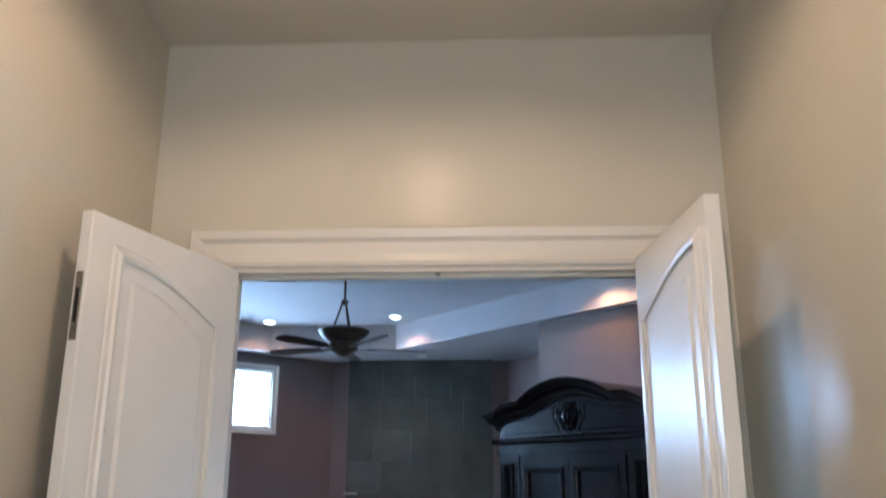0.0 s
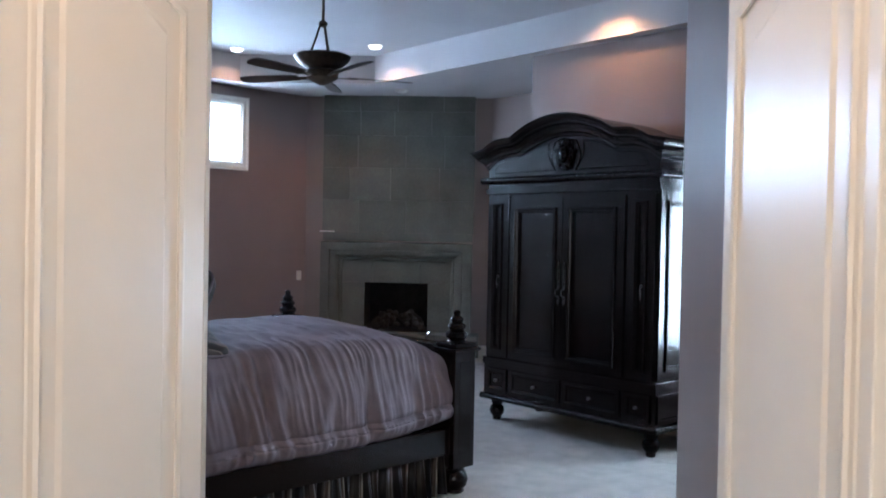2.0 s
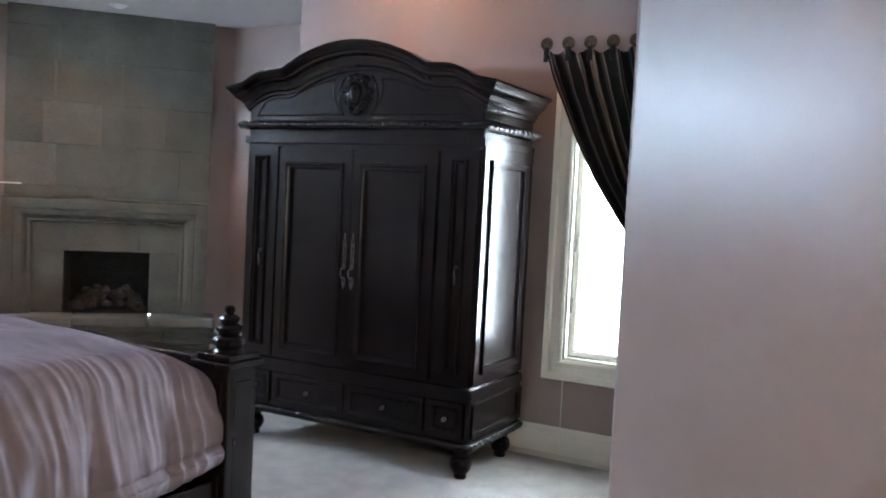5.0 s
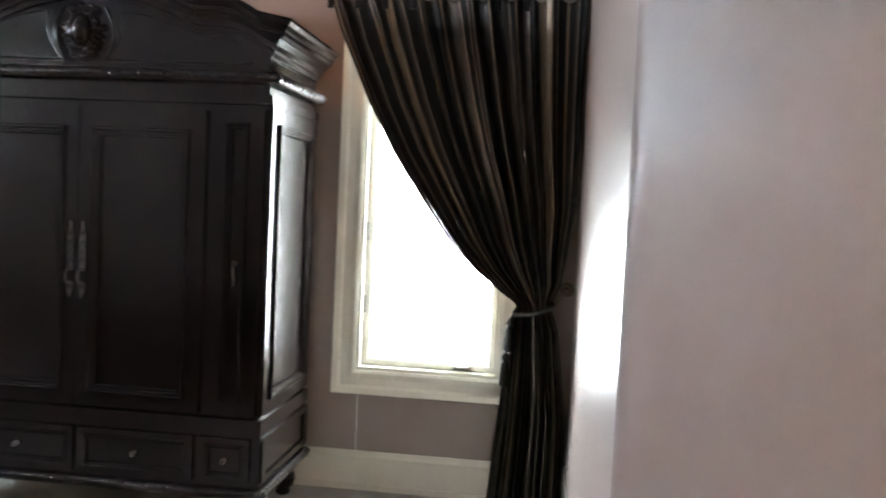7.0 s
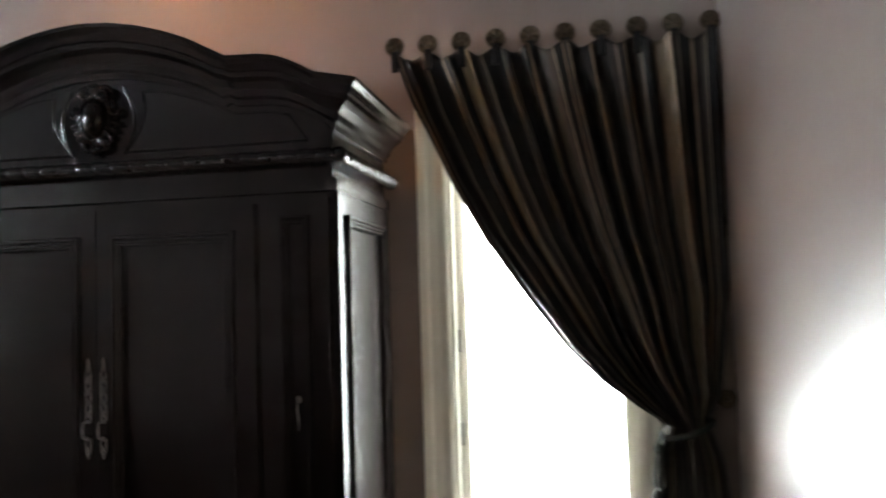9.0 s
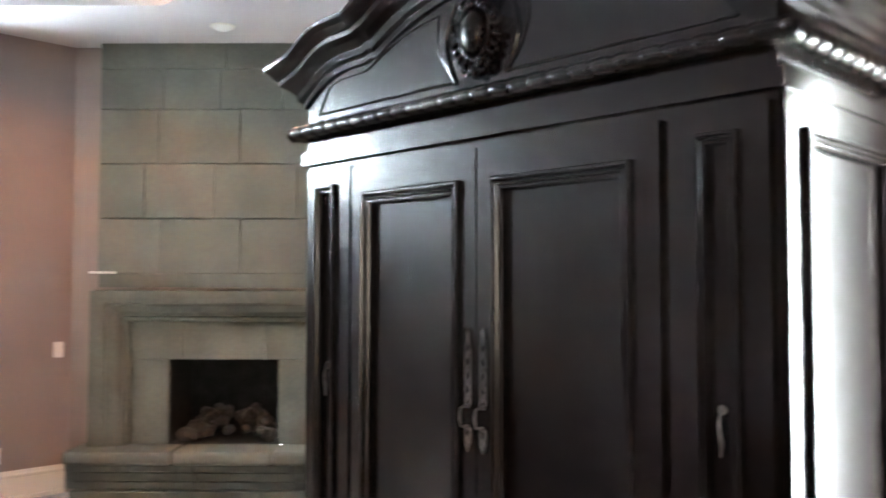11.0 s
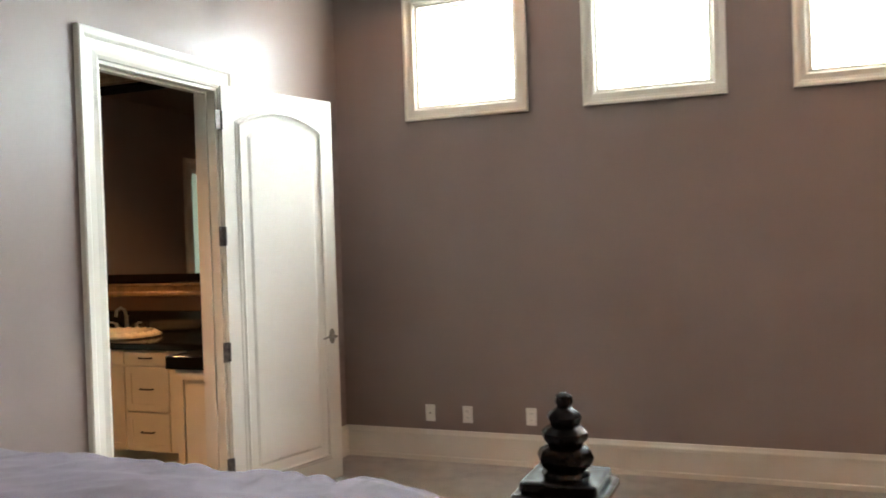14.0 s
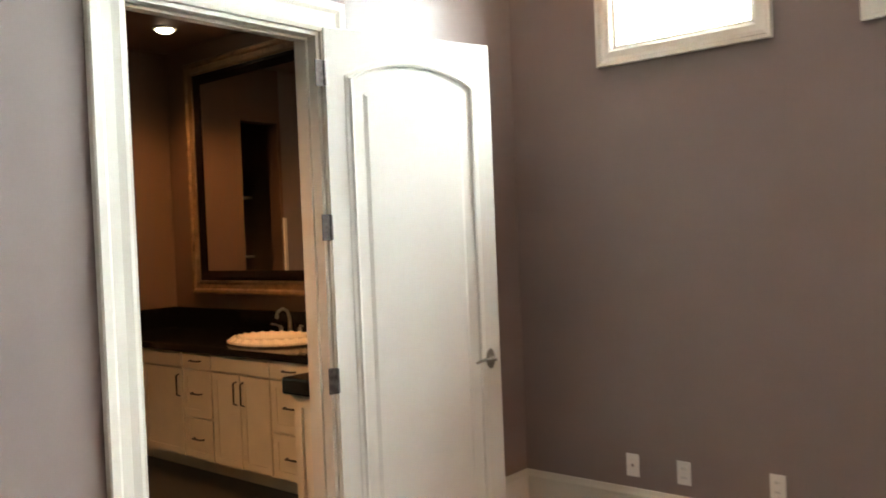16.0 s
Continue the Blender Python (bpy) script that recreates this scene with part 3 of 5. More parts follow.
PANEL = [(0.004, 0.0), (0.004, 0.011), (0.0, 0.017), (-0.006, 0.017), (-0.010, 0.012), (-0.0115, 0.007), (-0.0125, 0.012), (-0.017, 0.013), (-0.021, 0.009), (-0.0225, 0.003), (-0.0235, 0.007), (-0.028, 0.007), (-0.032, 0.002), (-0.034, -0.010), (-0.034, -0.014), (0.004, -0.014)]


def framed_panel(bm, x0, x1, z0, z1, profile=PANEL):
    b = sweep([(-o, u) for o, u in profile], [(x0, z0), (x0, z1), (x1, z1), (x1, z0)][::-1], closed=True)
    b.transform(FLAT)
    me = bpy.data.meshes.new("tmp")
    b.to_mesh(me)
    b.free()
    bm.from_mesh(me)
    bpy.data.meshes.remove(me)
    return bm


def slab_with_hole(x0, x1, z0, z1, holes, y0, y1):
    xs = sorted({x0, x1, *[h[0] for h in holes], *[h[1] for h in holes]})
    zs = sorted({z0, z1, *[h[2] for h in holes], *[h[3] for h in holes]})
    bm = bmesh.new()
    v = {(x, z): bm.verts.new((x, y1, z)) for x in xs for z in zs}
    for xa, xb in zip(xs, xs[1:]):
        for za, zb in zip(zs, zs[1:]):
            if not any(h[0] <= xa and xb <= h[1] and h[2] <= za and zb <= h[3] for h in holes):
                bm.faces.new((v[xa, za], v[xb, za], v[xb, zb], v[xa, zb]))
    r = bmesh.ops.extrude_face_region(bm, geom=bm.faces[:])
    bmesh.ops.translate(bm, verts=[g for g in r["geom"] if isinstance(g, bmesh.types.BMVert)], vec=(0, y0 - y1, 0))
    bmesh.ops.delete(bm, geom=[p for p in bm.verts if not p.link_faces], context="VERTS")
    return bm


W, D = 1.75, 0.72
armoire = thing("armoire", upright((2.600, 0.438), (2.600, 2.188)), "tall ebony-stained carved armoire with an arched pediment and rope mouldings", "armoire")
foot_profile = [(0.0, 0.0), (0.034, 0.0), (0.040, 0.012), (0.036, 0.028), (0.058, 0.055), (0.066, 0.085), (0.060, 0.115), (0.042, 0.135), (0.050, 0.150), (0.056, 0.190), (0.0, 0.190)]
for x in (0.075, W - 0.075):
    for y in (-0.075, -D + 0.075):
        part("bun_foot", lathe(foot_profile, 20, centre=(x, y, 0)), EBONY_EDGE, armoire, smooth=True)
bm = boxed((-0.012, -D, 0.185), (W + 0.012, 0.012, 0.50), 0.004)
part("plinth", bm, EBONY, armoire)
part("rope_moulding", rope((-0.03, 0.022, 0.215), (W + 0.03, 0.022, 0.215), 0.025, 0.052), EBONY_EDGE, armoire, "twisted rope moulding", True)
for x in (-0.022, W + 0.022):
    part("rope_moulding", rope((x, -D, 0.215), (x, 0.03, 0.215), 0.025, 0.052), EBONY_EDGE, armoire, "twisted rope moulding", True)
for x0, x1 in ((0.03, 0.27), (0.30, 0.865), (0.885, 1.45), (1.48, 1.72)):
    bm = slab_with_hole(x0, x1, 0.262, 0.470, [(x0 + 0.03, x1 - 0.03, 0.292, 0.440)], 0.012, 0.030)
    box(bm, (x0 + 0.028, 0.010, 0.290), (x1 - 0.028, 0.019, 0.442))
    framed_panel(bm, x0 + 0.030, x1 - 0.030, 0.292, 0.440, [(o * 0.6, u * 0.5 + 0.028) for o, u in PANEL])
    dr = part("drawer", bm, EBONY, armoire)
    part("knob", lathe([(0.012, 0.0), (0.006, 0.006), (0.006, 0.014), (0.013, 0.020), (0.010, 0.028), (0.0, 0.030)], 14), OLD_PEWTER, dr, "small pewter knob", True, Matrix.Translation(((x0 + x1) / 2, 0.019, 0.366)) @ Matrix.Rotation(radians(-90), 4, "X"))
# ogee ledge between plinth and body
def girdle(profile, z):
    return sweep([(-o, z + u) for o, u in profile], [(0, -D), (0, 0), (W, 0), (W, -D)], bm=None)


part("ledge_moulding", girdle([(-0.02, 0.0), (0.030, 0.0), (0.034, 0.012), (0.026, 0.024), (0.020, 0.030), (0.012, 0.052), (0.002, 0.060), (-0.02, 0.060)], 0.498), EBONY, armoire)
part("body", boxed((0, -D, 0.50), (W, -0.002, 2.02)), EBONY, armoire)
# pilaster panels and doors on the front
for x0, x1, p0, p1, key in ((0.015, 0.262, 0.087, 0.187, 0.137), (1.488, 1.735, 1.566, 1.672, 1.62)):
    bm = slab_with_hole(x0, x1, 0.575, 1.962, [(p0, p1, 0.640, 1.900)], -0.002, 0.018)
    box(bm, (p0 - 0.002, -0.003, 0.638), (p1 + 0.002, 0.003, 1.902))
    framed_panel(bm, p0, p1, 0.640, 1.900, [(o * 0.8, u + 0.018) for o, u in PANEL])
    pil = part("side_door", bm, EBONY, armoire)
    bm = lathe([(0.010, 0.0), (0.012, 0.004), (0.006, 0.008), (0.0, 0.010)], 12)
    bm.transform(Matrix.Rotation(radians(-90), 4, "X"))
    tube([(0, 0.010, 0), (0.004, 0.016, -0.03), (-0.003, 0.016, -0.075), (0.0, 0.014, -0.105)], [0.003, 0.003, 0.0048, 0.002], 8, bm)
    part("drop_pull", bm, OLD_PEWTER, pil, "slim pewter drop pull", True, Matrix.Translation((key, 0.0035, 1.27)))
SEAM = 0.889
for x0, x1, p0, p1 in ((0.285, SEAM - 0.003, 0.363, 0.822), (SEAM + 0.003, 1.470, 0.957, 1.409)):
    bm = slab_with_hole(x0, x1, 0.575, 1.952, [(p0, p1, 0.638, 1.858)], -0.002, 0.022)
    box(bm, (p0 - 0.002, -0.003, 0.636), (p1 + 0.002, 0.004, 1.860))
    framed_panel(bm, p0, p1, 0.638, 1.858, [(o * 1.15, u + 0.022) for o, u in PANEL])
    door = part("door", bm, EBONY, armoire)
    hx = SEAM + (-0.030 if x0 < 0.5 else 0.030)
    # pierced plate: two strands that cross and part again, pointed at both ends
    bm = bmesh.new()
    for z0, z1, waves in ((0.128, 0.330, 5), (0.006, 0.062, 1.5)):
        for sx in (-1, 1):
            pts = []
            for k in range(41):
                f = k / 40
                swell = min(1.0, 5.5 * (1 - f) + 0.12 if z0 > 0.1 else 5.0 * f + 0.12)
                pts.append((sx * 0.0095 * swell * math.cos(math.pi * waves * f), 0.003 + 0.0015 * sx * math.sin(math.pi * waves * f), z0 + (z1 - z0) * f))
            tube(pts, 0.0026, 6, bm)
            tube([(sx * 0.0112 * min(1.0, 4 * (1 - k / 10) + 0.1 if z0 > 0.1 else 4 * k / 10 + 0.1), 0.0015, z0 + (z1 - z0) * k / 10) for k in range(11)], 0.0017, 5, bm)
        for k in range(int(waves)):
            zc = z0 + (z1 - z0) * (k + 0.5) / waves
            box(bm, (-0.0035, 0.001, zc - 0.0035), (0.0035, 0.0065, zc + 0.0035), 0.0012)
    lathe([(0.0, -0.010), (0.0055, 0.0), (0.003, 0.012), (0.0, 0.020)], 8, bm, (0.0, 0.003, 0.332))
    lathe([(0.0, 0.008), (0.0055, 0.0), (0.003, -0.008), (0.0, -0.014)], 8, bm, (0.0, 0.003, 0.004))
    box(bm, (-0.010, 0.0, 0.118), (0.010, 0.012, 0.130), 0.003)
    box(bm, (-0.008, 0.0, 0.060), (0.008, 0.010, 0.070), 0.003)
    part("handle_plate", bm, OLD_PEWTER, door, "long pierced antique pewter handle plate", False, Matrix.Translation((hx, 0.0235, 1.078)))
    part("bail", tube([(hx + 0.004, 0.030, 1.203), (hx + 0.005, 0.050, 1.198), (hx + 0.005, 0.055, 1.17), (hx + 0.005, 0.050, 1.146), (hx + 0.004, 0.030, 1.141)], [0.004, 0.0035, 0.0045, 0.0035, 0.004], 8), OLD_PEWTER, door, smooth=True)
# side panels
for side, x in ((-1, 0.0), (1, W)):
    bm = bmesh.new()
    p = slab_with_hole(0.010, D, 0.575, 1.985, [(0.095, D - 0.09, 0.640, 1.905)], 0.0, 0.014)
    framed_panel(p, 0.095, D - 0.09, 0.640, 1.905, [(o * 1.1, u + 0.014) for o, u in PANEL])
    for v in p.verts:
        v.co = Vector((x + side * v.co.y, -v.co.x, v.co.z))
    part("side_panel", p, EBONY, armoire)
    p = slab_with_hole(0.010, D, 0.262, 0.470, [(0.05, D - 0.05, 0.292, 0.440)], 0.0, 0.012)
    for v in p.verts:
        v.co = Vector((x + side * (v.co.y + 0.012), -v.co.x, v.co.z))
    part("plinth_panel", p, EBONY, armoire)
part("necking_moulding", girdle([(1.45 * o if o > 0 else o, u) for o, u in [(-0.02, 0.0), (0.008, 0.0), (0.015, 0.004), (0.015, 0.010), (0.010, 0.013), (0.021, 0.016), (0.023, 0.023), (0.017, 0.026), (0.029, 0.029), (0.032, 0.035), (0.028, 0.040), (0.018, 0.044), (-0.02, 0.044)]], 1.985), EBONY, armoire)
part("frieze", boxed((0.0, -D, 2.02), (W, 0.004, 2.12)), EBONY, armoire)
part("rope_moulding", rope((-0.055, 0.032, 2.103), (W + 0.055, 0.032, 2.103), 0.028, 0.070), EBONY_EDGE, armoire, "twisted rope moulding", True)
for x in (-0.032, W + 0.032):
    part("rope_moulding", rope((x, -D, 2.103), (x, 0.04, 2.103), 0.028, 0.070), EBONY_EDGE, armoire, "twisted rope moulding", True)


def crest(s):
    u = abs(s - W / 2)
    pts = ((0.0, 2.605), (0.10, 2.600), (0.20, 2.583), (0.30, 2.556), (0.40, 2.518), (0.49, 2.470), (0.53, 2.448), (0.535, 2.446), (0.66, 2.442), (0.72, 2.432), (0.79, 2.402), (0.875, 2.352), (1.1, 2.335))
    for (a, za), (b, zb) in zip(pts, pts[1:]):
        if u <= b:
            return za + (zb - za) * (u - a) / (b - a) + 0.008
    return pts[-1][1]


crown = [(0.0, -0.150), (0.014, -0.150), (0.018, -0.132), (0.030, -0.122), (0.036, -0.100), (0.058, -0.078), (0.080, -0.066), (0.084, -0.050), (0.092, -0.046), (0.104, -0.026), (0.122, -0.012), (0.124, 0.0), (0.0, 0.0)]
bm = bmesh.new()
rings = []
stations = [("b", 0)] + [("c", 0)] + [("f", W * i / 72) for i in range(1, 72)] + [("c", W), ("b", W)]
for kind, s in stations:
    ring = []
    for o, dz in crown:
        out = o * (-1 if s == 0 else 1)
        if kind == "f":
            ring.append(bm.verts.new((s, o, crest(s) + dz * (1 + 0.15 * (abs(s - W / 2) < 0.5)))))
        else:
            ring.append(bm.verts.new((s + out, o if kind == "c" else -D, 2.345 + dz)))
    rings.append(ring)
for a, b in zip(rings, rings[1:]):
    for k in range(len(crown)):
        bm.faces.new((a[k], a[(k + 1) % len(crown)], b[(k + 1) % len(crown)], b[k]))
bm.faces.new(rings[0])
bm.faces.new(rings[-1][::-1])
crown_part = part("crown_moulding", bm, EBONY, armoire, "deep arched crown moulding", True)
crown_part.data.set_sharp_from_angle(angle=radians(16))
bm = bmesh.new()
line = [(0.0, 2.118)] + [(W * i / 48, crest(W * i / 48) - 0.012) for i in range(49)] + [(W, 2.118)]
face = bm.faces.new([bm.verts.new((x, 0.003, z)) for x, z in line])
r = bmesh.ops.extrude_face_region(bm, geom=[face])
bmesh.ops.translate(bm, verts=[g for g in r["geom"] if isinstance(g, bmesh.types.BMVert)], vec=(0, -D - 0.003, 0))
part("pediment", bm, EBONY, armoire)
# incised border on the pediment
def bead(points, r=0.006):
    return tube(points, r, 6)


CENTRE = W / 2 + 0.012
for sgn in (-1, 1):
    line = [(0.80, 2.166), (0.73, 2.262), (0.66, 2.276), (0.53, 2.280)]
    line += [(0.53 - 0.355 * k / 10, 2.280 + 0.105 * math.sin(math.pi / 2 * k / 10)) for k in range(1, 11)]
    line += [(0.175 - 0.070 * (k / 10) ** 2 + 0.018 * math.sin(math.pi * k / 10), 2.385 - 0.219 * k / 10) for k in range(1, 11)]
    part("border_bead", tube([(CENTRE + sgn * d, 0.0045, z) for d, z in line], 0.0042, 6, closed=True), EBONY, armoire)
    part("border_bead", bead([(CENTRE + sgn * (0.102 + 0.044 * math.sin(math.pi * k / 12)), 0.006, 2.160 + 0.245 * k / 12) for k in range(13)], 0.0055), EBONY, armoire)


def blob(bm, centre, size, turn=0.0, n=(14, 9)):
    r = bmesh.ops.create_uvsphere(bm, u_segments=n[0], v_segments=n[1], radius=1.0)
    m = Matrix.Translation(centre) @ Matrix.Rotation(turn, 4, "Y") @ Matrix.Diagonal((*size, 1))
    bmesh.ops.transform(bm, matrix=m, verts=r["verts"])


def scroll(bm, x, z, r, turns, sgn, thick):
    pts = []
    for k in range(25):
        f = k / 24
        a = 2 * math.pi * turns * f
        rr = r * (1 - 0.78 * f)
        pts.append((x + sgn * rr * math.cos(a), 0.016 + 0.018 * f, z + rr * math.sin(a)))
    tube(pts, [thick * (1 - 0.45 * k / 24) for k in range(25)], 7, bm)


# carved cartouche: cabochon in a strapwork frame with scrolls and leaves
bm = bmesh.new()
blob(bm, (0, 0.0, 0.0), (0.078, 0.018, 0.105), n=(28, 14))
blob(bm, (0, 0.020, 0.006), (0.044, 0.034, 0.062), n=(24, 16))
ring = [(0.054 * math.cos(a) * (1 + 0.10 * math.sin(a)), 0.020, 0.006 + 0.076 * math.sin(a)) for a in [2 * math.pi * k / 40 for k in range(40)]]
tube(ring, 0.0085, 8, bm, closed=True)
for sg in (-1, 1):
    scroll(bm, sg * 0.034, 0.084, 0.026, 1.4, sg, 0.010)
    scroll(bm, sg * 0.026, -0.082, 0.022, -1.4, sg, 0.009)
    scroll(bm, sg * 0.072, 0.030, 0.020, -1.2, sg, 0.008)
    for k in range(4):
        blob(bm, (sg * (0.074 - 0.010 * k), 0.014, -0.012 - 0.020 * k), (0.021, 0.013, 0.010), sg * (0.4 + 0.25 * k))
blob(bm, (0, 0.020, 0.100), (0.018, 0.018, 0.022))
blob(bm, (0, 0.018, -0.098), (0.013, 0.014, 0.022))
part("cartouche", bm, EBONY_EDGE, armoire, "carved strapwork cartouche with a smooth cabochon", True, Matrix.Translation((CENTRE, 0.006, 2.287)) @ Matrix.Diagonal((1.08, 1.15, 1.12, 1)))

# ---- bed ----
bed = thing("bed", pose(0, 0, 0), "dark carved wooden bed with finial posts and a striped gathered skirt", "bed")
finial = [(0.060, 0.0), (0.056, 0.010), (0.048, 0.016), (0.062, 0.030), (0.067, 0.048), (0.060, 0.064), (0.042, 0.074), (0.044, 0.080), (0.054, 0.092), (0.055, 0.106), (0.044, 0.118), (0.034, 0.124), (0.038, 0.134), (0.042, 0.144), (0.036, 0.154), (0.024, 0.162), (0.017, 0.168), (0.022, 0.180), (0.020, 0.194), (0.010, 0.202), (0.0, 0.204)]
for y in (0.797, 2.800):
    x = 0.939
    bm = boxed((x - 0.088, y - 0.088, 0.17), (x + 0.088, y + 0.088, 0.905), 0.006)
    post = part("post", bm, EBONY, bed)
    for sx, sy in ((1, 0), (-1, 0), (0, 1), (0, -1)):
        lo = (x + sx * 0.088 - 0.052 * abs(sy) - 0.003 * abs(sx), y + sy * 0.088 - 0.052 * abs(sx) - 0.003 * abs(sy), 0.26)
        hi = (x + sx * 0.088 + 0.052 * abs(sy) + 0.007 * abs(sx), y + sy * 0.088 + 0.052 * abs(sx) + 0.007 * abs(sy), 0.84)
        part("post_panel", boxed(lo, hi, 0.005), EBONY_EDGE, post)
    part("cap", boxed((x - 0.112, y - 0.112, 0.900), (x + 0.112, y + 0.112, 0.924), 0.007, 2), EBONY, post)
    part("cap", boxed((x - 0.094, y - 0.094, 0.924), (x + 0.094, y + 0.094, 0.952), 0.006, 2), EBONY, post)
    bm = lathe(finial, 32, centre=(x, y, 0.950))
    for v in bm.verts:
        a = math.atan2(v.co.y - y, v.co.x - x)
        k = 1 + 0.06 * math.cos(8 * a)
        v.co.x, v.co.y = x + (v.co.x - x) * k, y + (v.co.y - y) * k
    part("finial", bm, EBONY_EDGE, post, "carved tiered finial", True)
    part("bun_foot", lathe([(0.055, 0.0), (0.066, 0.010), (0.060, 0.026), (0.080, 0.050), (0.088, 0.085), (0.078, 0.125), (0.062, 0.145), (0.074, 0.172)], 24, centre=(x, y, 0)), EBONY_EDGE, bed, smooth=True)
bm = boxed((0.905, 0.88, 0.30), (0.973, 2.715, 0.885), 0.005)
foot = part("footboard", bm, EBONY, bed)
part("top_rail", boxed((0.878, 0.885, 0.885), (1.000, 2.712, 0.928), 0.012, 3), EBONY, foot)
for y0, y1 in ((0.95, 1.50), (1.56, 2.04), (2.10, 2.65)):
    bm = sweep([(-o, u) for o, u in PANEL], [(y0, 0.40), (y0, 0.80), (y1, 0.80), (y1, 0.40)][::-1], closed=True)
    for v in bm.verts:
        v.co = Vector((0.974 + v.co.z, v.co.x, v.co.y))
    part("panel_moulding", bm, EBONY_EDGE, foot)
for y in (0.775, 2.800):
    part("side_rail", boxed((-1.45, y - 0.022, 0.255), (0.86, y + 0.022, 0.425), 0.008, 2), EBONY, bed)
part("headboard_rail", boxed((-1.48, 0.80, 0.20), (-1.43, 2.80, 0.95), 0.006), EBONY, bed)
part("mattress", boxed((-1.42, 0.86, 0.40), (0.84, 2.74, 0.90), 0.09, 4), SATIN, bed, smooth=True)
# gathered skirt under each rail
for y, s in ((0.790, -1), (2.785, 1)):
    bm = bmesh.new()
    uvl = bm.loops.layers.uv.new("UVMap")
    prev = None
    n = 420
    for i in range(n + 1):
        x = -1.43 + 2.26 * i / n
        ph = 2 * math.pi * (x / 0.066) + 1.7 * math.sin(x * 9) + 0.9 * math.sin(x * 23)
        o = 0.017 * math.sin(ph) + 0.005 * math.sin(2.7 * ph)
        row = [(bm.verts.new((x + 0.012 * k * math.sin(x * 31), y + s * (0.004 + 0.006 * k) + o * (0.5 + 0.4 * k), z)), x) for k, z in ((0, 0.262), (1, 0.14), (2, 0.012))]
        if prev:
            for k in range(2):
                q = (prev[k], row[k], row[k + 1], prev[k + 1])
                f = bm.faces.new([v for v, _ in q])
                for lp, (_, u) in zip(f.loops, q):
                    lp[uvl].uv = (u / 1.15 + 0.012 * math.sin(u * 17), 0)
        prev = row
    sk = part("bed_skirt", bm, SKIRT_STRIPES, bed, "gathered dark striped satin skirt", True)
    sol = sk.modifiers.new("thickness", "SOLIDIFY")
    sol.thickness = 0.003

# comforter: puffed top, sides gathered into fine vertical folds
def comforter():
    nx, ny = 460, 190
    grid = []
    x_head, x_foot = -1.38, 0.90
    flat, bend = 0.60, 0.72
    for i in range(nx + 1):
        x = x_head + (x_foot - x_head) * i / nx
        row = []
        foot = min(1.0, max(0.0, (x - 0.42) / 0.48))
        for j in range(ny + 1):
            t = -1 + 2 * j / ny
            side, a = (1 if t > 0 else -1), abs(t)
            hem = 0.41 + 0.06 * max(0, 1 - abs(x - 0.80) / 0.6) + 0.02 * noise.noise(Vector((x * 3, side, 0)))
            puff = 1.055 - 0.060 * (a / flat) ** 2 + 0.016 * noise.noise(Vector((x * 2.3, t * 4, 0)))
            if a <= flat:
                y, z = 0.86 * a / flat, puff
            elif a <= bend:
                k = (a - flat) / (bend - flat)
                y = 0.86 + 0.150 * math.sin(k * math.pi / 2)
                z = 0.995 - 0.13 * (1 - math.cos(k * math.pi / 2))
            else:
                k = (a - bend) / (1 - bend)
                y = 1.010 + 0.05 * math.sin(k * math.pi * 0.75)
                z = 0.865 + (hem - 0.865) * k
            drop = max(0.0, (a - flat + 0.10) / (1 - flat + 0.10))
            slant = x + 0.16 * z + 0.07 * noise.noise(Vector((x * 2, z * 3, side * 2.0)))
            slant += 0.10 * max(0.0, x) * (1.0 - z)
            n1 = noise.noise(Vector((slant * 9 + 1.5 * noise.noise(Vector((x * 3.1, 0, side))), z * 1.1, side * 4.0)))
            n2 = noise.noise(Vector((slant * 21, z * 2.6, side * 9.0)))
            n3 = noise.noise(Vector((slant * 44, z * 5, side * 2.0)))
            uneven = 0.65 + 0.7 * noise.noise(Vector((x * 4.3, z * 2.2, side * 6.0)))
            gather = (1 - 2.4 * math.sqrt(n1 * n1 + 0.006)) * 0.030 * (0.7 + 0.6 * uneven) + (1 - 2 * math.sqrt(n2 * n2 + 0.010)) * 0.013 * uneven + 0.004 * n3
            strength = min(1.0, 3.2 * drop) * (1 - 0.55 * max(0, (a - 0.93) / 0.07)) * (1 - 0.6 * foot)
            y += gather * strength
            soft = 1 - min(1.0, drop * 1.5)
            z += 0.55 * gather * min(1.0, drop * 4) * soft
            z += soft * (0.010 * noise.noise(Vector((x * 5, t * 8, 5))) + 0.005 * (1 - 2 * abs(noise.noise(Vector((x * 11 + 3 * t, t * 10, 7))))))
            z -= 0.112 * max(0.0, t) ** 0.8 * (1 if a < bend else 1 - (a - bend) / (1 - bend))
            if a > 0.925:
                k = min(1.0, (a - 0.925) / 0.075)
                y += 0.026 * math.sin(math.pi * k) - 0.014 * math.exp(-((a - 0.93) / 0.008) ** 2)
                y += 0.009 * math.sin(math.pi * k) * noise.noise(Vector((x * 34, k * 2, side * 3.0)))
            if a > 0.99:
                y -= 0.010
            z -= (0.17 * foot ** 2.0) * (1 if a < bend else max(0.0, 1 - (a - bend) * 6)) 
            row.append((x + 0.06 * drop * foot, 1.80 + side * y, z))
        grid.append(row)
    return grid, nx, ny


def cloth(grid, nx, j0, j1):
    bm = bmesh.new()
    v = [[bm.verts.new(p) for p in row[j0:j1 + 1]] for row in grid]
    for i in range(nx):
        for j in range(j1 - j0):
            bm.faces.new((v[i][j], v[i + 1][j], v[i + 1][j + 1], v[i][j + 1]))
    return bm


